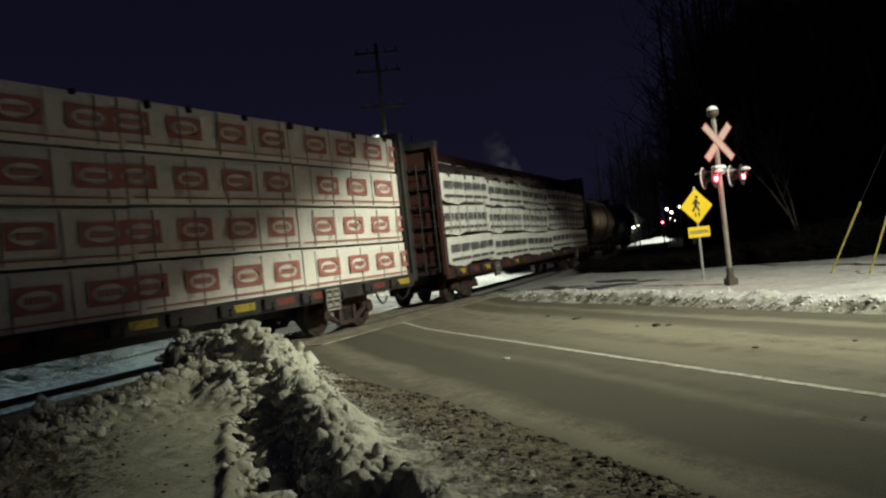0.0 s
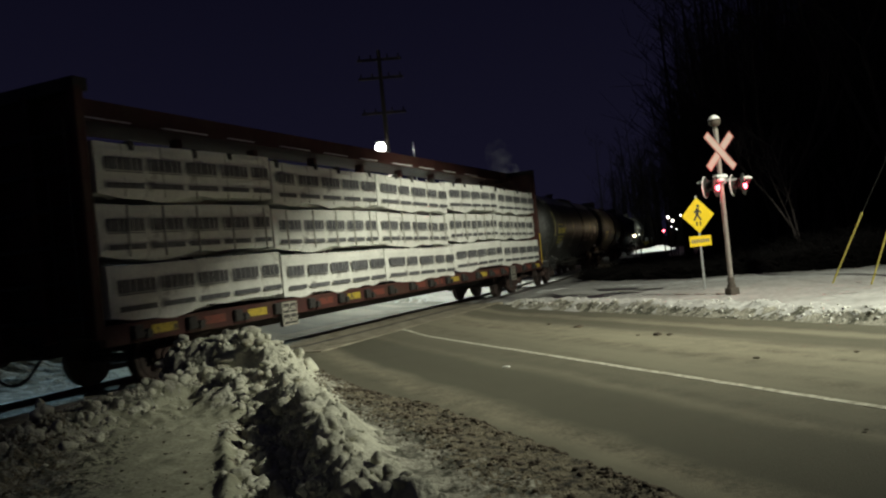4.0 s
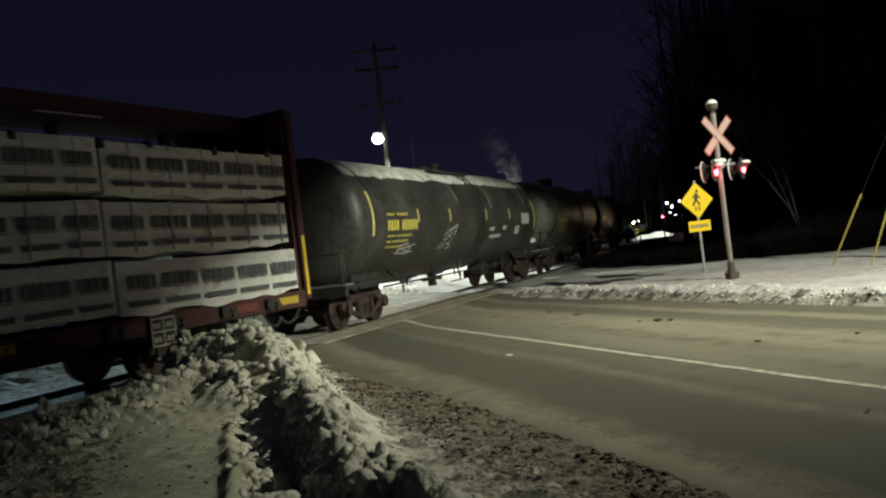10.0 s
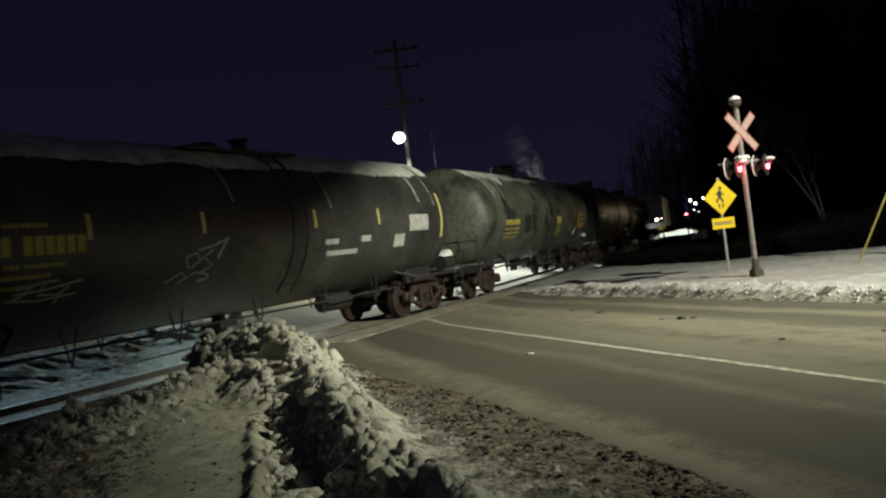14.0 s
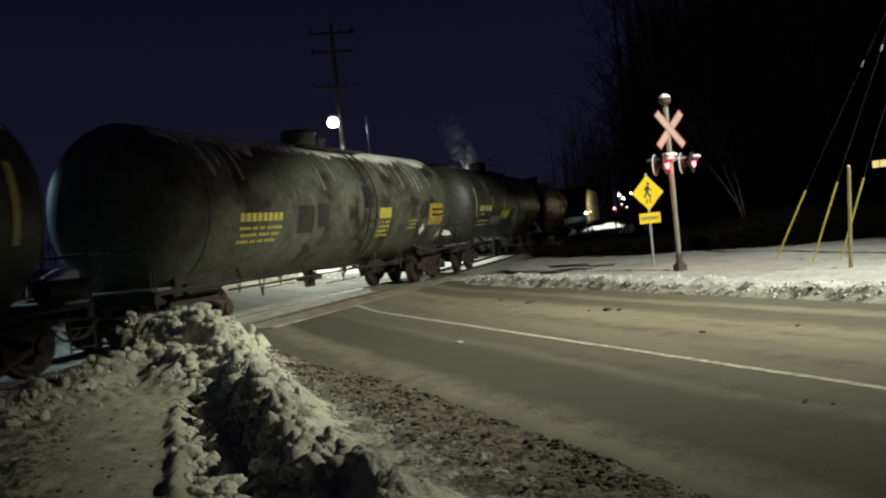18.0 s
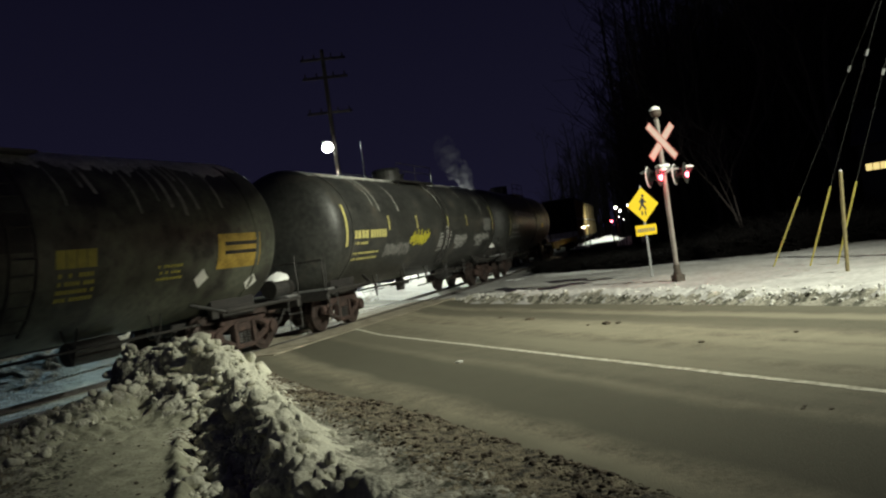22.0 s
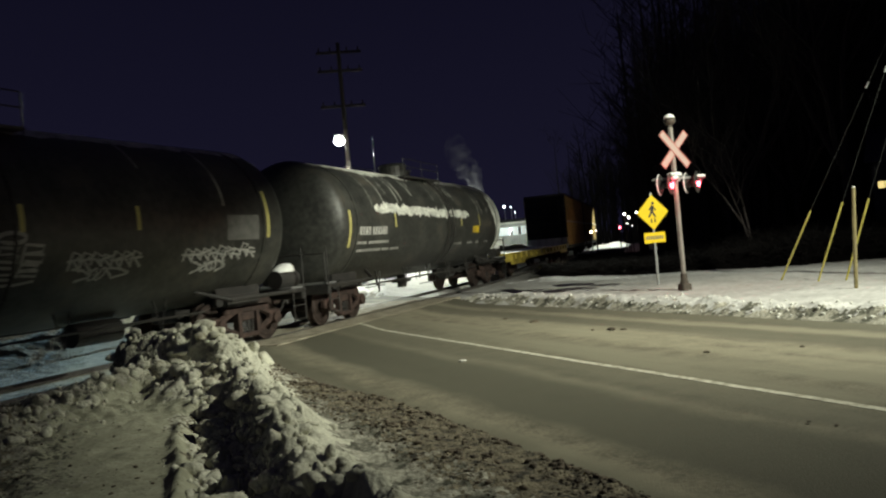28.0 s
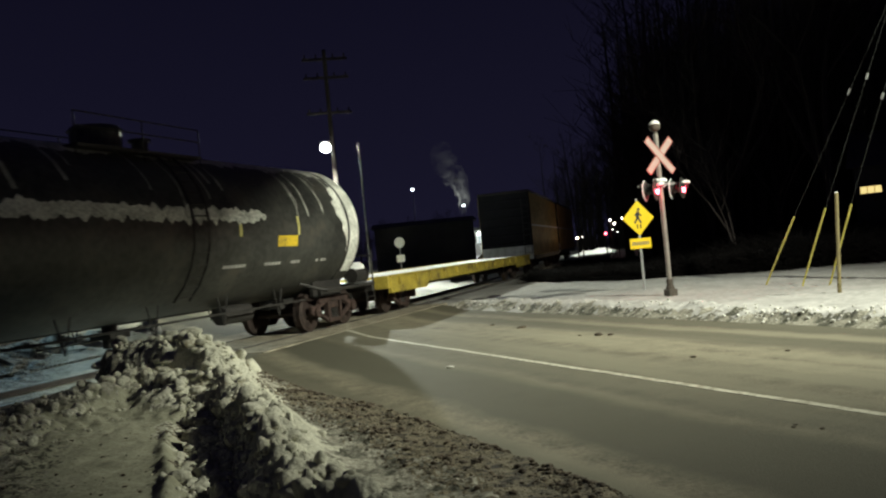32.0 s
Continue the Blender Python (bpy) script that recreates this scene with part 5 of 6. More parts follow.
tank_car("tank_car", "black tank car with a ragged frosted band", 97.4, 111.6, TANK, trim_frosted, True, (58, 0.02, 1.0, 20))


DULL_Y = mat("worn_yellow_paint", (0.40, 0.31, 0.045), 0.65, 0, 0.3, 2.0, 0.15, 40, dirt=(0.13, 0.095, 0.03), dirt_amount=0.28, dirt_scale=0.7)


def flat_car(x0, x1):
    mid, L = (x0 + x1) / 2, (x1 - x0) / 2
    car = start_car("flat_car", "empty yellow flat car with a snowy deck", mid, 2 * L - 4.4)
    bm = bmesh.new()
    box(bm, -L, L, -1.42, 1.42, 1.00, 1.10)
    part("deck", bm, WOOD, car)
    bm = bmesh.new()
    box(bm, -L + 0.1, L - 0.1, -1.38, 1.38, 1.103, 1.125)
    part("snow_layer", bm, SNOW, car, "thin snow on the deck")
    for s in (-1, 1):
        bm = bmesh.new()
        pts = [(-L, 0.64), (-L + 3.3, 0.60), (-L + 3.5, 0.76), (L - 3.5, 0.76), (L - 3.3, 0.60), (L, 0.64), (L, 1.14), (-L, 1.14)]
        a = [bm.verts.new((x, s * 1.44, z)) for x, z in pts]
        b = [bm.verts.new((x, s * 1.52, z)) for x, z in pts]
        bm.faces.new(a)
        bm.faces.new(b)
        for i in range(8):
            j = (i + 1) % 8
            bm.faces.new((a[i], a[j], b[j], b[i]))
        bmesh.ops.recalc_face_normals(bm, faces=bm.faces)
        part("side_sill", bm, DULL_Y, car)
        bm = bmesh.new()
        y0, y1 = sorted((s * 1.52, s * 1.57))
        box(bm, -L, L, y0, y1, 1.085, 1.145, bevel=0.008)
        part("top_lip", bm, DULL_Y, car)
        for i in range(14):
            x = -L + 0.7 + i * (2 * L - 1.4) / 13
            bm = bmesh.new()
            y0, y1 = sorted((s * 1.52, s * 1.60))
            box(bm, x - 0.08, x + 0.08, y0, y1, 0.86, 1.08, bevel=0.01)
            part("stake_pocket", bm, DULL_Y, car)
        bm = bmesh.new()
        a, b = sorted((s * L, s * (L + 0.12)))
        box(bm, a, b, -1.5, 1.5, 0.76, 1.13, bevel=0.02)
        part("end_sill", bm, DULL_Y, car)
        coupler(car, s * L, s)
    bm = bmesh.new()
    box(bm, -L, L, -0.3, 0.3, 0.55, 1.0)
    part("center_sill", bm, BLACK, car)
    t = truck(car, -L + 2.2)
    truck(car, L - 2.2, t)


def box_car(x0, x1, side, label):
    mid, L = (x0 + x1) / 2, (x1 - x0) / 2
    car = start_car("box_car", label, mid, 2 * L - 4.0)
    bm = bmesh.new()
    box(bm, -L, L, -1.48, 1.48, 0.95, 4.72, bevel=0.05)
    part("body", bm, NIGHT, car)
    bm = bmesh.new()
    box(bm, -L - 0.05, L + 0.05, -1.5, 1.5, 4.66, 4.80, bevel=0.04)
    part("roof", bm, BLACK, car)
    for s in (-1, 1):
        bm = bmesh.new()
        y0, y1 = sorted((s * 1.48, s * 1.50))
        box(bm, -L + 0.06, L - 0.06, y0, y1, 1.05, 4.62)
        part("side_sheet", bm, side, car)
    for i in range(17):
        x = -L + 0.4 + i * (2 * L - 0.8) / 16
        for s in (-1, 1):
            bm = bmesh.new()
            y0, y1 = sorted((s * 1.48, s * 1.56))
            box(bm, x - 0.05, x + 0.05, y0, y1, 1.05, 4.6)
            part("rib", bm, side, car)
    for s in (-1, 1):
        bm = bmesh.new()
        y0, y1 = sorted((s * 1.49, s * 1.54))
        box(bm, -L, L, y0, y1, 0.78, 1.05)
        part("side_sill", bm, BLACK, car)
        bm = bmesh.new()
        y0, y1 = sorted((s * 1.48, s * 1.62))
        box(bm, -L, L, y0, y1, 2.72, 2.80)
        part("ledge", bm, SNOW, car, "snow-covered ledge along the side")
        bm = bmesh.new()
        a, b = sorted((s * L, s * (L + 0.06)))
        box(bm, a, b, -1.46, 1.46, 0.85, 1.62)
        part("end_sill", bm, ENDGREY, car, "grey snow-dusted end sill")
        for i in range(6):
            bm = bmesh.new()
            rod(bm, (s * L, -1.4, 1.8 + i * 0.5), (s * L, 1.4, 1.8 + i * 0.5), 0.06, n=8)
            part("end_rib", bm, NIGHT, car)
        ladder(car, (s * (L + 0.1), -1.2, 1.2), 9, 0, 0.4, material=BLACK)
        coupler(car, s * L, s)
    t = truck(car, -L + 2.0)
    truck(car, L - 2.0, t)


BROWN = mat("boxcar_tan", (0.50, 0.37, 0.17), 0.55, 0, 0.3, 1.5, 0.2, 30)
ENDGREY = mat("snow_dusted_steel", (0.58, 0.61, 0.63), 0.7, 0, 0.25, 4)
flat_car(113.3, 134.6)
NIGHT = mat("dark_blue_steel", (0.008, 0.0085, 0.013), 0.7, 0, 0.3, 1.5, 0.2, 30, spec=0.15)
box_car(137.0, 152.8, BROWN, "tall near-black boxcar with a grey end sill")
box_car(154.6, 170.4, BROWN, "tall boxcar with ribbed tan sides and a snowy ledge")


# ---- crossing mast ----
BASE = mat("weathered_base", (0.075, 0.062, 0.05), 0.8, 0.1, 0.3, 9)
RIM = mat("frosted_rim", (0.50, 0.50, 0.50), 0.6, 0, 0.3, 9)
MAST = mat("dull_mast_steel", (0.24, 0.215, 0.195), 0.6, 0.3, 0.25, 5)


def crossing_signal(at, turn):
    root = tagged(new("crossing_signal"), "steel crossing mast with crossbuck, bell and red flashing lights", "crossing signal")
    root.matrix_basis = pose(*at, 0, 0, turn)
    bm = bmesh.new()
    rod(bm, (0, 0, 0), (0, 0, 4.0), 0.062, n=16)
    part("mast", bm, MAST, root, smooth=False)
    bm = bmesh.new()
    rod(bm, (0, 0, -0.1), (0, 0, 0.10), 0.12, 0.105, n=12)
    box(bm, -0.13, 0.13, -0.13, 0.13, -0.2, 0.03, bevel=0.02)
    rod(bm, (0, 0, 0.10), (0, 0, 0.28), 0.085, n=12)
    part("base", bm, BASE, root, "dark weathered base casting")
    bm = bmesh.new()
    rod(bm, (0, 0, 3.98), (0, 0, 4.06), 0.05, n=10)
    ball(bm, (0, 0, 4.18), 0.15, 2, (1, 1, 0.9))
    bell = part("bell", bm, BASE, root, "round dark bell", smooth=True)
    bm = bmesh.new()
    for v in ball(bm, (-0.02, -0.02, 4.215), 0.142, 3, (1, 1, 0.92)):
        v.co.z = max(v.co.z, 4.235 + 0.03 * noise.noise(v.co * 14))
    part("snow_cap", bm, SNOW, bell, "cap of snow on the bell", smooth=True)
    for k in (-1, 1):
        bm = bmesh.new()
        m = pose(0, 0, 3.43, 0, 0, 8) @ pose(0, -0.075 - 0.012 * (k > 0), 0, 0, k * 45, 0)
        box(bm, -0.60, 0.60, -0.008, 0.008, -0.10, 0.10, m)
        blade = part("blade", bm, CROSS_W, root, "white crossbuck blade with a red edge")
        bm = bmesh.new()
        for z in (-0.09, 0.09):
            box(bm, -0.60, 0.60, -0.012, -0.0085, z - 0.012, z + 0.012, m)
        for x in (-0.588, 0.588):
            box(bm, x - 0.012, x + 0.012, -0.012, -0.0085, -0.10, 0.10, m)
        part("edge_stripe", bm, CROSS_R, blade)
    bm = bmesh.new()
    rod(bm, (-0.36, 0, 2.70), (0.56, 0, 2.70), 0.035, n=10)
    box(bm, -0.10, 0.10, -0.10, 0.10, 2.62, 2.82, bevel=0.02)
    part("cross_arm", bm, GALV, root)
    for s in (-1, 1):
        for d in (-1, 1):
            m = pose(s * 0.40 + 0.10, 0, 2.57, 0, 0, 38 if d < 0 else 218) @ pose(0, 0.04, 0)
            bm = bmesh.new()
            vs = rod(bm, (0, -0.19, 0), (0, -0.16, 0), 0.25, n=28)
            vs += rod(bm, (0, -0.16, 0), (0, -0.05, 0), 0.13, 0.10, n=16)
            bmesh.ops.transform(bm, matrix=m, verts=vs)
            unit = part("flasher", bm, BLACK, root, "round black flasher unit with a snowy hood")
            bm = bmesh.new()
            ring = []
            for i in range(33):
                a = 2 * math.pi * i / 32
                ring.append([bm.verts.new(m @ Vector((r * math.cos(a), y, r * math.sin(a)))) for r, y in ((0.205, -0.197), (0.275, -0.178), (0.25, -0.155))])
            for p, q in zip(ring, ring[1:]):
                for k in range(2):
                    bm.faces.new((p[k], p[k + 1], q[k + 1], q[k]))
            part("rim", bm, RIM if d > 0 else BLACK, unit, "pale frosted rim" if d > 0 else "")
            bm = bmesh.new()
            vs = rod(bm, (0, -0.22, 0), (0, -0.191, 0), 0.125, 0.115, n=20)
            bmesh.ops.transform(bm, matrix=m, verts=vs)
            part("lens", bm, GLOW_RED, unit, "glowing red lens")
            bm = bmesh.new()
            vs = []
            for i in range(13):
                a = radians(15 * i)
                vs.append([bm.verts.new(m @ Vector((0.125 * math.cos(a), y, 0.125 * math.sin(a)))) for y in (-0.19, -0.36 if 2 < i < 10 else -0.28)])
            for p, q in zip(vs, vs[1:]):
                bm.faces.new((p[0], p[1], q[1], q[0]))
            part("hood", bm, BLACK, unit)
            bm = bmesh.new()
            vs = ball(bm, (0, -0.28, 0.135), 0.10, 3, (1.0, 1.05, 0.5))
            for v in vs:
                v.co += v.normal * 0.03 * noise.noise(v.co * 9 + Vector((s, d, 0)))
            bmesh.ops.transform(bm, matrix=m, verts=vs)
            part("snow_cap", bm, SNOW, unit, "snow lying on the hood", smooth=True)
    bm = bmesh.new()
    for v in ball(bm, (0, 0, 2.80), 0.13, 3, (1.6, 0.9, 0.4)):
        v.co += v.normal * 0.03 * noise.noise(v.co * 9)
    part("snow_cap", bm, SNOW, root, "snow lying on the cross arm", smooth=True)
    return root


CROSS_W = mat("crossbuck_white", (0.38, 0.29, 0.265), 0.5, 0, 0.1, 6)
CROSS_R = mat("crossbuck_red", (0.36, 0.10, 0.09), 0.5, 0, 0.1, 6)
crossing_signal((8.70, 19.43, 0.20), 12)


def warning_sign(at, turn):
    root = tagged(new("warning_sign"), "yellow diamond warning sign with a tab on a steel post", "road sign")
    root.matrix_basis = pose(*at, 0, 0, turn)
    bm = bmesh.new()
    box(bm, -0.03, 0.03, -0.02, 0.02, -0.1, 2.6)
    part("post", bm, GALV, root)
    bm = bmesh.new()
    box(bm, -0.36, 0.36, -0.034, -0.022, -0.36, 0.36, pose(0, 0, 2.04, 0, 45, 0))
    plate = part("diamond_plate", bm, SIGN_Y, root)
    bm = bmesh.new()
    # a small striding shape and two bars below it
    rod(bm, (0.02, -0.039, 2.30), (0.02, -0.035, 2.30), 0.045, n=12)
    for x0, z0, x1, z1, r in ((0.0, 2.24, -0.03, 2.05, 0.05), (-0.03, 2.06, -0.14, 1.90, 0.028), (-0.02, 2.06, 0.08, 1.90, 0.028), (-0.01, 2.20, 0.11, 2.10, 0.022), (-0.02, 2.20, -0.12, 2.12, 0.022)):
        c, d = Vector(((x0 + x1) / 2, 0, (z0 + z1) / 2)), Vector((x1 - x0, 0, z1 - z0))
        box(bm, -r, r, -0.039, -0.035, -d.length / 2, d.length / 2, Matrix.Translation(c) @ Matrix.Rotation(math.atan2(d.x, d.z), 4, "Y"))
    for x in (-0.06, 0.05):
        box(bm, x - 0.02, x + 0.02, -0.039, -0.035, 1.74, 1.86)
    part("symbol", bm, BLACK, plate, "black symbol shapes")
    bm = bmesh.new()
    box(bm, -0.34, 0.34, -0.034, -0.022, 1.16, 1.46)
    tab = part("tab_plate", bm, SIGN_Y, root)
    bm = bmesh.new()
    for i in range(8):
        box(bm, -0.28 + i * 0.072, -0.235 + i * 0.072, -0.039, -0.035, 1.26, 1.36)
    part("tab_marks", bm, PRINT_DARK, tab, "row of dark marks")


warning_sign((9.15, 22.2, 0.12), 8)


def guy_guard(at, top):
    a, b = Vector(at), Vector(top)
    root = tagged(new("guy_wire"), "slanting guy wire with a yellow plastic guard at its foot", "guy wire", "guy wires at the pole")
    root.matrix_basis = Matrix.Translation(a)
    d = b - a
    bm = bmesh.new()
    rod(bm, (0, 0, -0.1), d.normalized() * 1.95, 0.024, n=8)
    part("guard", bm, GUARD, root, "yellow guard tube")
    bm = bmesh.new()
    rod(bm, d.normalized() * 1.9, d, 0.005, n=5)
    part("wire", bm, WIRE, root)
    bm = bmesh.new()
    q = d * 0.58
    rod(bm, q - d.normalized() * 0.07, q + d.normalized() * 0.07, 0.03, n=10)
    part("insulator", bm, GALV, root, "grey strain insulator")


POLE = (13.5, 15.5)
for p, z in (((11.50, 19.78, 0.1), 7.8), ((11.69, 18.43, 0.1), 8.2), ((12.0, 17.8, 0.1), 7.3)):
    guy_guard(p, (*POLE, z))


# ---- poles, lamps and the distance ----
def street_lamp(name, label, pole, height, arm_end, head_glow, crossarm=True, wood=WOOD):
    root = tagged(new(name), label, "street lamp")
    root.matrix_basis = pose(pole[0], pole[1], 0)
    bm = bmesh.new()
    rod(bm, (0, 0, -0.3), (0, 0, height), 0.15, 0.10, n=12)
    part("pole", bm, wood, root)
    e = Vector(arm_end) - Vector((pole[0], pole[1], 0))
    bm = bmesh.new()
    prev = Vector((0, 0, e.z - 0.6))
    for i in range(1, 9):
        a = i / 8
        q = Vector((e.x * a, e.y * a, e.z - 0.6 + 0.75 * math.sin(a * math.pi / 2) + 0.0))
        rod(bm, prev, q, 0.03, n=8)
        prev = q
    part("arm", bm, GALV, root)
    d = Vector((e.x, e.y, 0)).normalized()
    m = Matrix.Translation((e.x, e.y, e.z + 0.10)) @ pose(0, 0, 0, 0, 0, math.degrees(math.atan2(d.y, d.x)))
    bm = bmesh.new()
    box(bm, -0.32, 0.40, -0.16, 0.16, 0.06, 0.17, m, 0.04)
    head = part("lamp_head", bm, GALV, root)
    if head_glow:
        bm = bmesh.new()
        vs = ball(bm, (0, 0, 0), 0.27, 3, (1.1, 1.05, 0.95))
        bmesh.ops.transform(bm, matrix=m @ pose(0.05, 0, -0.16), verts=vs)
        part("lit_globe", bm, head_glow, head, "brightly lit lamp glass", smooth=True)
    if crossarm:
        for z in (height - 0.5, height - 1.5, height - 3.4):
            bm = bmesh.new()
            box(bm, -1.2, 1.2, -0.06, 0.06, z - 0.06, z + 0.06)
            part("cross_arm", bm, wood, root)
            for x in (-1.05, -0.45, 0.45, 1.05):
                bm = bmesh.new()
                rod(bm, (x, 0, z + 0.06), (x, 0, z + 0.26), 0.04, n=8)
                part("insulator", bm, wood, root)
    return root


street_lamp("street_lamp", "wooden utility pole with a lit street lamp across the tracks", (1.20, 43.6), 13.2, (0.83, 43.0, 7.92), GLOW_LED, True, BARK)
near_lamp = street_lamp("street_lamp", "tall wooden pole with a street lamp tilted to the crossing", (16.2, 6.2), 11.2, (14.0, 6.75, 10.09), None, False)
# unseen plate added beside the lamp to cut its light across the road
bm = bmesh.new()
m = pose(LAMP_A[0] - 16.2, LAMP_A[1] - 6.2, LAMP_A[2], 0, 0, math.degrees(math.atan2(ROAD.y, ROAD.x)))
box(bm, -1.0, 1.0, 0.36, 0.375, -0.236, 0.24, m)
part("side_shield", bm, BLACK, near_lamp, "unseen black plate cutting the lamp's light across the road")
# two more unseen plates, added to keep its light off the far woods
bm = bmesh.new()
box(bm, 0.80, 0.815, -0.05, 0.36, -0.20, 0.24, m)
part("front_visor", bm, BLACK, near_lamp, "unseen black plate cutting the lamp's far light")
bm = bmesh.new()
box(bm, 0.80, 0.815, -0.34, 0.74, -0.255, 0.24, m @ pose(0, 0, 0, 0, 0, -46))
part("front_visor", bm, BLACK, near_lamp, "unseen black plate cutting the lamp's far light")
bm = bmesh.new()
rod(bm, (POLE[0], POLE[1], -0.3), (POLE[0], POLE[1], 9.5), 0.10, 0.08, n=12)
upole = tagged(new("utility_pole"), "plain wooden utility pole held by guy wires", "utility pole")
part("pole", bm, WOOD, upole)


def thin_pole(x, y, h, r=0.05, lamp_glow=None, label="thin steel pole standing in the snow", bulb=0.30):
    root = tagged(new("pole"), label, "pole")
    root.matrix_basis = pose(x, y, 0)
    bm = bmesh.new()
    rod(bm, (0, 0, -0.2), (0, 0, h), r, r * 0.7, n=10)
    part("shaft", bm, GALV, root)
    if lamp_glow:
        bm = bmesh.new()
        ball(bm, (0, 0, h + 0.1), bulb, 2, (1, 1, 0.7))
        part("lit_lamp", bm, lamp_glow, root, "lit lamp", smooth=True)
    else:
        bm = bmesh.new()
        rod(bm, (0, 0, h), (0, 0, h + 0.08), r, 0.01, n=10)
        part("cap", bm, GALV, root)


def at_azimuth(az, dist):
    return dist * math.sin(radians(az)), dist * math.cos(radians(az))


thin_pole(*at_azimuth(3.4, 38), 7.2)

# low lamp beside the line
thin_pole(*at_azimuth(18.11, 61), 1.80, 0.05, GLOW_WARM, "short trackside post with a warm lit lamp", 0.11)
FAR_LED = glow("distant_lamp", (0.85, 0.95, 1.0), 9)
for az, el, d, r in ((6.87, 4.73, 95, 0.17), (10.38, 3.28, 110, 0.20), (12.23, 2.55, 118, 0.20), (13.89, 2.51, 118, 0.12), (14.02, 1.48, 90, 0.14), (12.69, 2.47, 125, 0.11), (12.95, 2.09, 125, 0.11), (11.27, 1.18, 90, 0.26), (12.53, 0.91, 90, 0.15)):
    thin_pole(*at_azimuth(az, d), 1.6 + d * math.tan(radians(el)), 0.06, FAR_LED, "distant yard lamp on a thin pole, lit", r)

def switch_stand(x, y):
    root = tagged(new("switch_stand"), "low trackside post with a pale round target", "switch stand")
    root.matrix_basis = pose(x, y, height(x, y), 0, 0, 0)
    bm = bmesh.new()
    rod(bm, (0, 0, -0.1), (0, 0, 1.9), 0.03, n=8)
    part("shaft", bm, GALV, root)
    bm = bmesh.new()
    rod(bm, (0, -0.05, 2.15), (0, -0.03, 2.15), 0.26, n=24)
    part("target", bm, WHITE, root, "pale round target")
    bm = bmesh.new()
    box(bm, -0.2, 0.2, -0.06, -0.03, 1.2, 1.55, bevel=0.02)
    part("plate", bm, WHITE, root, "pale square plate")


switch_stand(3.85, 39.2)

# wooden post among the guy wires
post = tagged(new("marker_post"), "weathered yellowish wooden post in the snow", "post")
post.matrix_basis = pose(10.38, 15.07, 0, 0, 4.0, 0)
bm = bmesh.new()
rod(bm, (0, 0, -0.3), (0, 0, 2.15), 0.042, 0.036, n=10)
part("shaft", bm, POST_W, post)
bm = bmesh.new()
rod(bm, (0, 0, 2.15), (0, 0, 2.17), 0.038, 0.02, n=10)
part("cap", bm, SNOW, post, "dab of snow")


def building(name, label, az0, az1, dist, base, top, wall, gable=0.0):
    """A plain block across the line of sight, with a shallow roof."""
    a, b = Vector((*at_azimuth(az0, dist), 0)), Vector((*at_azimuth(az1, dist), 0))
    root = tagged(new(name), label, "building")
    c, d = (a + b) / 2, b - a
    root.matrix_basis = pose(c.x, c.y, base, 0, 0, math.degrees(math.atan2(d.y, d.x)))
    w, h = d.length / 2, top - base
    bm = bmesh.new()
    box(bm, -w, w, 0, 9, -1.0, h)
    part("wall", bm, wall, root)
    bm = bmesh.new()
    p = [(-w - 0.3, -0.3, h), (w + 0.3, -0.3, h), (w + 0.3, 9.3, h), (-w - 0.3, 9.3, h), (-w - 0.3, 4.5, h + gable + 0.15), (w + 0.3, 4.5, h + gable + 0.15)]
    v = [bm.verts.new(q) for q in p]
    for f in ((0, 1, 5, 4), (2, 3, 4, 5), (0, 4, 3), (1, 2, 5), (3, 2, 1, 0)):
        bm.faces.new([v[i] for i in f])
    part("roof", bm, ROOF, root)
    return root, w, h


building("shed", "long dark shed beyond the tracks", 3.9, 10.95, 62, 0.0, 4.1, DARKWALL, 0.35)
hall, hw, hh = building("hall", "low pale hall with lit windows and a snowy eave", 10.7, 15.4, 96, 0.2, 4.0, PALEWALL, 0.4)
bm = bmesh.new()
box(bm, -hw - 0.3, hw + 0.3, -0.42, -0.02, hh - 0.10, hh + 0.10)
part("eave", bm, WHITE, hall, "white snowy eave")
for i in range(11):
    x = -hw + 0.6 + i * (2 * hw - 1.2) / 10
    bm = bmesh.new()
    box(bm, x - 0.36, x + 0.36, -0.08, -0.02, 2.30, 3.36)
    win = part("window", bm, WHITE, hall)
    for k in (-0.17, 0.17):
        bm = bmesh.new()
        box(bm, x + k - 0.14, x + k + 0.14, -0.10, -0.085, 2.38, 3.28)
        part("pane", bm, GLOW_WIN if (i * 3 + (k > 0)) % 4 else DARKWALL, win, "lit pane" if (i * 3 + (k > 0)) % 4 else "dark pane")
bm = bmesh.new()
box(bm, -hw + 0.9, -hw + 2.0, -0.06, -0.01, 0.0, 2.15)
part("door", bm, WHITE, hall, "white door")
house, w2, h2 = building("house", "dark house with a lit yellow window", 35.9, 43, 46, 0.2, 4.0, DARKWALL, 2.0)
bm = bmesh.new()
box(bm, -w2 + 0.20, -w2 + 1.24, -0.10, -0.02, 2.42, 2.86)
win = part("window", bm, DARKWALL, house)
for i in range(3):
    bm = bmesh.new()
    box(bm, -w2 + 0.25 + i * 0.325, -w2 + 0.54 + i * 0.325, -0.12, -0.105, 2.47, 2.81)
    part("pane", bm, GLOW_YEL, win, "yellow lit pane")


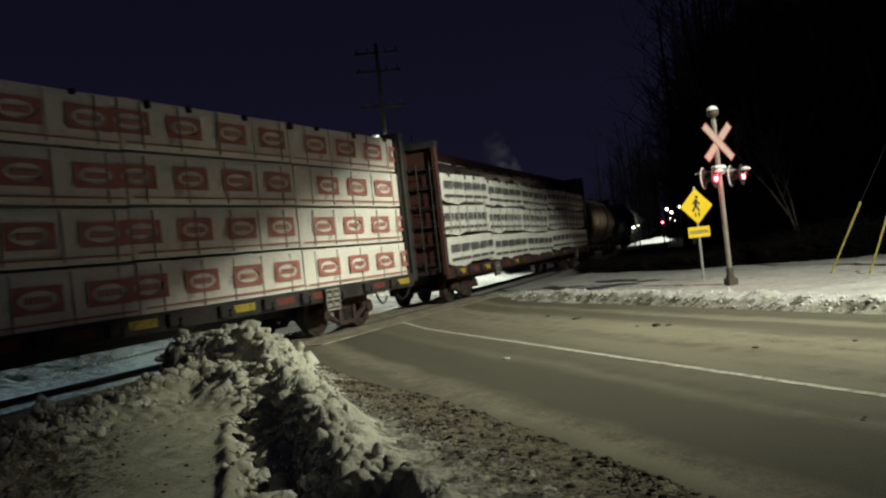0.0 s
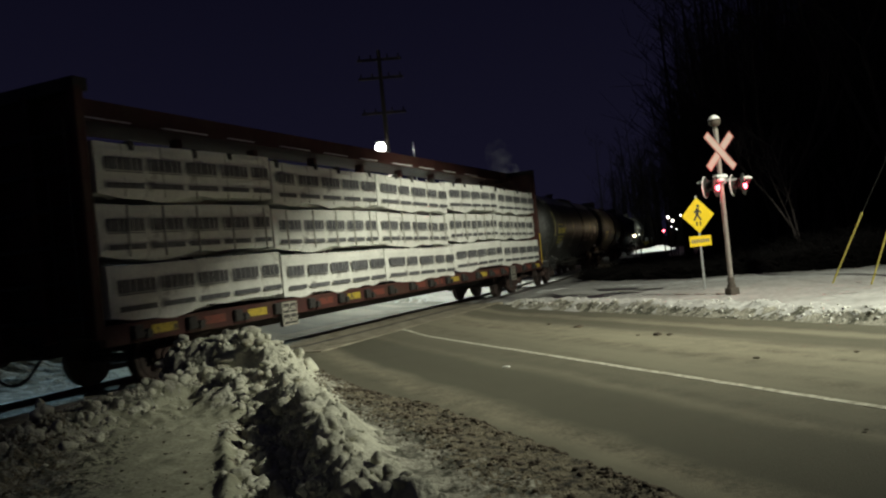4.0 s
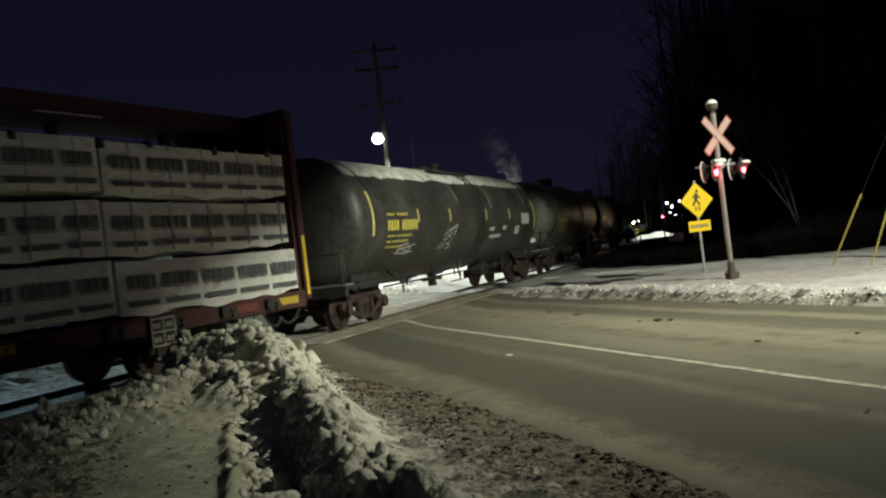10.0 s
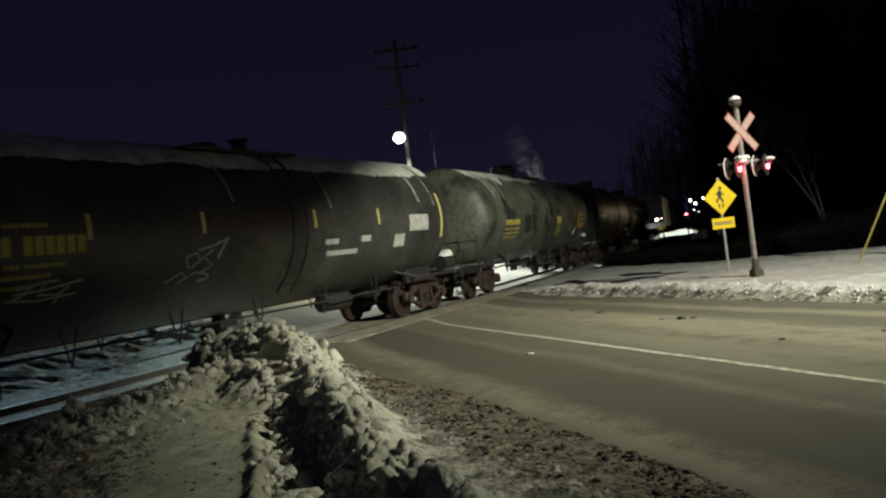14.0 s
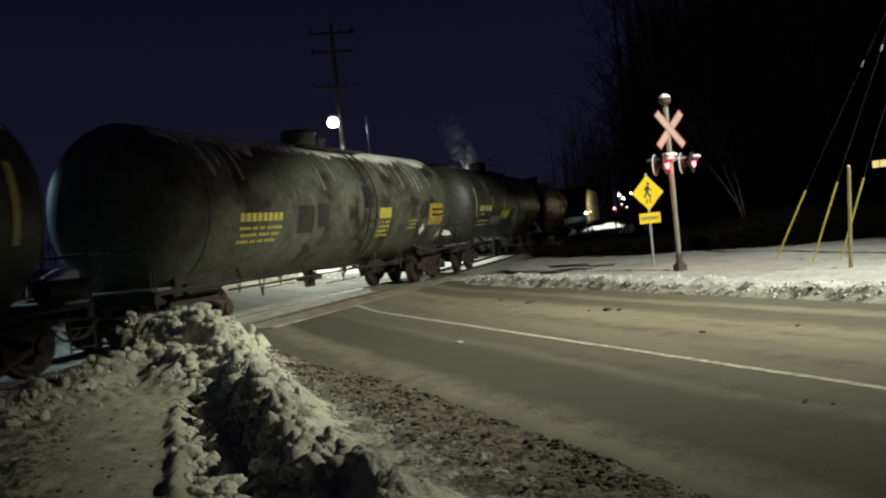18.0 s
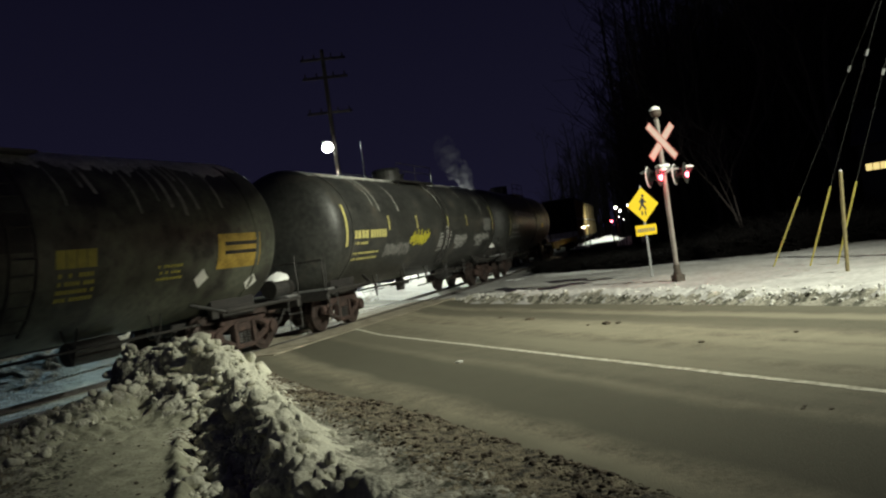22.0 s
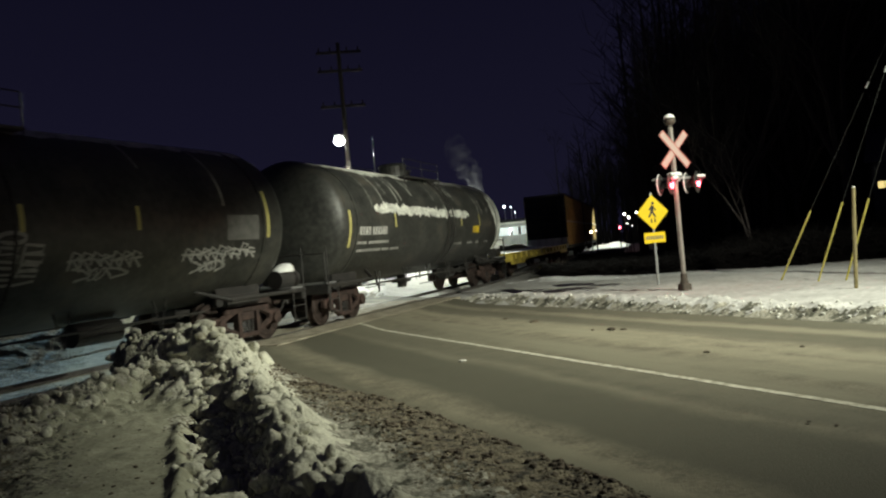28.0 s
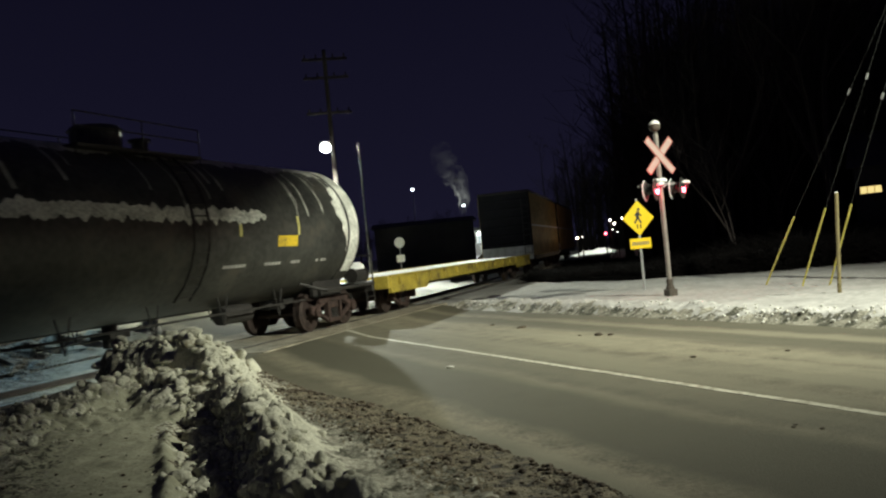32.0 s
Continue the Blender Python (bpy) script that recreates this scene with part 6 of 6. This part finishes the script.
# lit place far down the line
def snow_bank(cx, cy, lx, ly, h, turn, seed, label, name="snow_bank", material=SNOW):
    pts, faces = [], []
    n, k = 40, 12
    for i in range(n + 1):
        for j in range(k + 1):
            x, y = (i / n - 0.5) * lx, (j / k - 0.5) * ly
            e = math.sin(math.pi * i / n) ** 0.35 * math.sin(math.pi * j / k)
            pts.append((x, y, -0.3 + (h + 0.3) * e * (0.8 + 0.4 * noise.noise(Vector((x * 0.6, y * 0.6, seed))))))
    for i in range(n):
        for j in range(k):
            a = i * (k + 1) + j
            faces.append((a, a + k + 1, a + k + 2, a + 1))
    ob = sheet(pts, faces, name, material)
    ob.matrix_basis = pose(cx, cy, 0, 0, 0, turn)
    tagged(ob, label, name.replace("_", " "))


snow_bank(*at_azimuth(19.3, 90), 6.4, 3.5, 0.80, -6, 3, "bright lit bank of ploughed snow far down the line")
snow_bank(*at_azimuth(24.2, 66), 9.5, 5, 1.35, -15, 8, "dim shaded bank of ploughed snow beside the line")
snow_bank(*at_azimuth(12.3, 78), 5.6, 5.0, 1.75, 10, 5, "dark heap of gravel dusted with snow before the hall", "gravel_heap", SLUSH_AND_SHADE)
snow_bank(*at_azimuth(12.6, 92), 11.0, 3.0, 1.5, -8, 6, "lit bank of cleared snow along the hall wall")
for az, el, g in ((20.45, 1.21, "w"), (20.73, 0.95, "w"), (20.07, 0.32, "r"), (21.31, 1.26, "w"), (18.45, 0.25, "s"), (20.9, 0.35, "s"), (20.6, 0.55, "s")):
    d = 60
    x, y = at_azimuth(az, d)
    root = tagged(new("signal_post"), "slim trackside post with a small lit lamp", "signal", "distant trackside lights")
    root.matrix_basis = pose(x, y, 0)
    z = 1.6 + d * math.tan(radians(el))
    bm = bmesh.new()
    rod(bm, (0, 0, -0.2), (0, 0, z), 0.04, n=8)
    part("shaft", bm, BLACK, root)
    bm = bmesh.new()
    ball(bm, (0, 0, z + 0.1), 0.035 if g == "s" else 0.085, 2)
    part("lit_lamp", bm, GLOW_RED if g == "r" else GLOW_POINT, root, "small lit lamp", smooth=True)


# ---- bare trees and brush ----
def branch(bm, a, d, length, r, depth, rnd):
    n = 3
    p = Vector(a)
    d = d.normalized()
    for i in range(n):
        q = p + d * (length / n)
        r2 = r * (1 - 0.25 * (i + 1) / n)
        rod(bm, p, q, r * (1 - 0.25 * i / n), r2, n=6 if depth > 1 else 4, caps=False)
        if depth > 0 and (i > 0 or depth < 3):
            for k in range(rnd.choice((1, 2, 2))):
                side = Vector((rnd.uniform(-1, 1), rnd.uniform(-1, 1), rnd.uniform(0.0, 0.7)))
                branch(bm, q, d * 0.75 + side * 0.75, length * rnd.uniform(0.45, 0.7), r2 * 0.55, depth - 1, rnd)
        d = (d + Vector((rnd.uniform(-0.22, 0.22), rnd.uniform(-0.22, 0.22), rnd.uniform(-0.05, 0.15)))).normalized()
        p = q


def bare_tree(seed, tall):
    rnd = random.Random(seed)
    root = tagged(new("tree"), "bare dark leafless tree at the edge of the woods", "tree", "trees beyond the road")
    bm = bmesh.new()
    rod(bm, (0, 0, -0.3), (0.1, 0, tall * 0.35), tall * 0.022, tall * 0.016, n=10)
    part("trunk", bm, BARK, root, smooth=True)
    bm = bmesh.new()
    for k in range(3):
        branch(bm, (0.1, 0, tall * (0.33 - 0.05 * k)), Vector((rnd.uniform(-0.6, 0.6), rnd.uniform(-0.6, 0.6), 1.0)), tall * 0.55, tall * 0.013, 3, rnd)
    part("crown", bm, BARK, root, "bare branching crown")
    return root


trees = [bare_tree(s, h) for s, h in ((1, 11.0), (2, 9.0), (3, 13.0), (4, 7.0))]
spots = [(28.5, 47), (31.5, 52), (34.5, 46), (37.5, 50), (26.5, 55), (30, 60), (35, 58), (40, 52), (25.5, 62), (28, 66), (32.5, 64), (38, 62), (24.6, 76), (43, 50), (46, 56), (27.2, 50)]
rnd = random.Random(12)
for i, (az, d) in enumerate(spots):
    x, y = at_azimuth(az, d)
    m = pose(x, y, height(x, y), 0, 0, rnd.uniform(0, 360))
    if i < 4:
        trees[i].matrix_basis = m
    else:
        copy_thing(trees[i % 4], m)


def leaning_trunk():
    rnd = random.Random(77)
    root = tagged(new("tree"), "slender leaning leafless tree with pale bark", "tree", "trees beyond the road")
    root.matrix_basis = pose(17.3, 31.5, height(17.3, 31.5))
    stems = (((0, 0, -0.2), (-0.55, 0, 1.9), (-1.35, 0.1, 4.4)), ((0.05, 0.1, -0.2), (-0.25, 0.2, 2.2), (-0.75, 0.4, 4.9)), ((-0.3, 0, 1.2), (-1.15, 0.1, 2.7), (-2.4, 0.2, 4.3)))
    for a, b, c in stems:
        bm = bmesh.new()
        rod(bm, a, b, 0.050, 0.040, n=8)
        rod(bm, Vector(b) - Vector((0, 0, 0.02)), c, 0.040, 0.018, n=8)
        part("trunk", bm, PALE_BARK, root, smooth=True)
    bm = bmesh.new()
    for a, b, c in stems:
        for k in range(4):
            at = Vector(b).lerp(Vector(c), 0.15 + 0.27 * k)
            branch(bm, at, Vector((rnd.uniform(-0.9, 0.5), rnd.uniform(-0.3, 0.3), rnd.uniform(0.4, 1.0))), rnd.uniform(1.1, 1.7), 0.02, 2, rnd)
    part("crown", bm, PALE_BARK, root, "thin bare twigs")


PALE_BARK = mat("pale_bark", (0.075, 0.06, 0.057), 0.85, 0, 0.3, 6, 0.4, 30)
leaning_trunk()


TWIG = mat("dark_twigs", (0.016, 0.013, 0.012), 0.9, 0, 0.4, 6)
# darker copy of the twigs: the brush's unlit look is put into its colour
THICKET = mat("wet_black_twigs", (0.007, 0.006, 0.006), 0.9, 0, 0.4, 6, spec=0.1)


def brush():
    """Thicket along the edge of the woods: dense upright stems and twigs."""
    rnd = random.Random(21)
    pts, faces = [], []

    def twig(p, q, r):
        d = (q - p).normalized()
        u = d.orthogonal().normalized()
        v = d.cross(u)
        n = len(pts)
        for k in range(3):
            a = k * 2.094
            o = (u * math.cos(a) + v * math.sin(a)) * r
            pts.append(tuple(p + o))
            pts.append(tuple(q + o * 0.4))
        for k in range(3):
            j = (k + 1) % 3
            faces.append((n + 2 * k, n + 2 * j, n + 2 * j + 1, n + 2 * k + 1))

    for i in range(9200):
        az = rnd.uniform(11, 56)
        near = 30.0 + 0.05 * max(0.0, 25 - az) ** 2 - 0.06 * (az - 25)
        d = near + 22 * rnd.random() ** 2.2 + 0.8 * noise.noise(Vector((az * 0.9, 0, 7)))
        x, y = at_azimuth(az, d)
        if x * N.x + y * N.y - offset(x * U.x + y * U.y) > -2.5:
            continue
        tall = 0.5 + 0.8 * smooth(21, 32, az)
        h = tall * rnd.uniform(0.4, 1.3) * (0.75 + 0.5 * noise.noise(Vector((x * 0.25, y * 0.25, 2))))
        p = Vector((x, y, height(x, y) - 0.05))
        q = p + Vector((rnd.uniform(-0.4, 0.4), rnd.uniform(-0.4, 0.4), h))
        twig(p, q, 0.020)
        for k in range(7):
            a = p.lerp(q, rnd.uniform(0.02, 0.95))
            twig(a, a + Vector((rnd.uniform(-0.6, 0.6), rnd.uniform(-0.6, 0.6), rnd.uniform(0.0, 0.45) * min(1.0, h))), 0.014)
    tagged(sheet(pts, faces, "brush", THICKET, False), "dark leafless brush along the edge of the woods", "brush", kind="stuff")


brush()


def woods(az0, az1, dist, tall, seed, count, thin):
    """A belt of leafless trees: stems, limbs and twigs, thinning out towards its first edge."""
    rnd = random.Random(seed)
    pts, faces = [], []

    def stick(p, q, r, r2):
        d = (q - p).normalized()
        u = d.orthogonal().normalized()
        v = d.cross(u)
        n = len(pts)
        for k in range(3):
            o = u * math.cos(k * 2.094) + v * math.sin(k * 2.094)
            pts.append(tuple(p + o * r))
            pts.append(tuple(q + o * r2))
        for k in range(3):
            j = (k + 1) % 3
            faces.append((n + 2 * k, n + 2 * j, n + 2 * j + 1, n + 2 * k + 1))

    for i in range(count):
        f = rnd.random() ** (1 / (1 + thin))
        az = az0 + (az1 - az0) * f if thin else rnd.uniform(az0, az1)
        d = dist * rnd.uniform(0.85, 1.25)
        x, y = at_azimuth(az, d)
        h = tall * rnd.uniform(0.6, 1.2)
        p = Vector((x, y, -0.3))
        lean = Vector((rnd.uniform(-0.08, 0.08), rnd.uniform(-0.08, 0.08), 1)).normalized()
        q = p + lean * h
        stick(p, q, 0.012 * h + 0.02, 0.02)
        for k in range(15):
            t = rnd.uniform(0.22, 0.97)
            a = p + lean * (h * t)
            ang, reach = rnd.uniform(0, 6.28), h * (0.10 + 0.30 * (1 - t)) * rnd.uniform(0.5, 1.2)
            b = a + Vector((math.cos(ang) * reach * 0.7, math.sin(ang) * reach * 0.7, reach * rnd.uniform(0.5, 1.1)))
            stick(a, b, 0.05 * (1.2 - t), 0.018)
            for j in range(4):
                c = a.lerp(b, rnd.uniform(0.3, 1.0))
                stick(c, c + Vector((rnd.uniform(-1, 1), rnd.uniform(-1, 1), rnd.uniform(0.2, 1.3))) * (0.35 * reach + 0.3), 0.024, 0.010)
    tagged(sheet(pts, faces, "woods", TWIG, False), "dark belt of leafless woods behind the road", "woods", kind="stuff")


woods(16.0, 34.0, 128, 16, 3, 560, 0.9)
woods(21.5, 62.0, 62, 19, 6, 950, 0.2)
woods(-70, 16, 190, 10, 4, 420, 0)


def steam(az, el0, el1, dist):
    """A thin drifting plume in separate soft puffs."""
    m = bpy.data.materials.new("thin_steam")
    m.use_nodes = True
    n, l = m.node_tree.nodes, m.node_tree.links
    n.remove(n["Principled BSDF"])
    df, tl, tp, both, mix = n.new("ShaderNodeBsdfDiffuse"), n.new("ShaderNodeBsdfTranslucent"), n.new("ShaderNodeBsdfTransparent"), n.new("ShaderNodeMixShader"), n.new("ShaderNodeMixShader")
    for q in (df, tl):
        q.inputs["Color"].default_value = (0.78, 0.78, 0.80, 1)
    l.new(df.outputs[0], both.inputs[1])
    l.new(tl.outputs[0], both.inputs[2])
    l.new(tp.outputs[0], mix.inputs[1])
    l.new(both.outputs[0], mix.inputs[2])
    l.new(mix.outputs[0], n["Material Output"].inputs["Surface"])
    tx, ns, rp = n.new("ShaderNodeTexCoord"), n.new("ShaderNodeTexNoise"), n.new("ShaderNodeValToRGB")
    l.new(tx.outputs["Object"], ns.inputs["Vector"])
    ns.inputs["Scale"].default_value, ns.inputs["Detail"].default_value = 0.9, 5
    rp.color_ramp.elements[0].position, rp.color_ramp.elements[0].color = 0.40, (0, 0, 0, 1)
    rp.color_ramp.elements[1].position, rp.color_ramp.elements[1].color = 0.75, (0.035, 0.035, 0.035, 1)
    l.new(ns.outputs["Fac"], rp.inputs[0])
    l.new(rp.outputs[0], mix.inputs[0])
    root = tagged(new("steam_plume"), "thin pale steam rising from a far chimney", "steam")
    rnd = random.Random(5)
    x, y = at_azimuth(az, dist)
    root.matrix_basis = pose(x, y, 0)
    k = 9
    for i in range(k):
        a = i / (k - 1)
        z = 1.6 + dist * math.tan(radians(el0 + (el1 - el0) * a))
        bm = bmesh.new()
        r = 0.7 + 1.1 * a
        for v in ball(bm, (-1.6 * a * a + 0.5 * math.sin(a * 5) + rnd.uniform(-0.25, 0.25), rnd.uniform(-0.5, 0.5), z), r, 3, (0.9, 0.9, 1.5)):
            v.co += v.normal * r * 0.35 * noise.noise(v.co * 0.8)
        part("puff", bm, m, root, smooth=True)


steam(10.3, 3.2, 6.6, 118)


def motions():
    for car, mid, pivots in CARS:
        rows = []
        for t in range(33):
            al = mid - GONE[t]
            a, b = on_track(al - pivots / 2), on_track(al + pivots / 2)
            c, d = (a + b) / 2, b - a
            rows.append((float(t), pose(c.x, c.y, RAIL, 0, 0, math.degrees(math.atan2(d.y, d.x)))))
        walk(car, rows)
        # wheels roll
        for bogie in car.children:
            if bogie.name.startswith("truck"):
                for ws in bogie.children:
                    if ws.name.startswith("wheelset"):
                        x = ws.matrix_basis.translation.x
                        roll = []
                        for i in range(161):
                            gone = float(np.interp(i * 0.2, range(33), GONE))
                            roll.append((i * 0.2, pose(x, 0, 0.46, 0, -math.degrees(gone / 0.46), 0)))
                        walk(ws, roll)


motions()
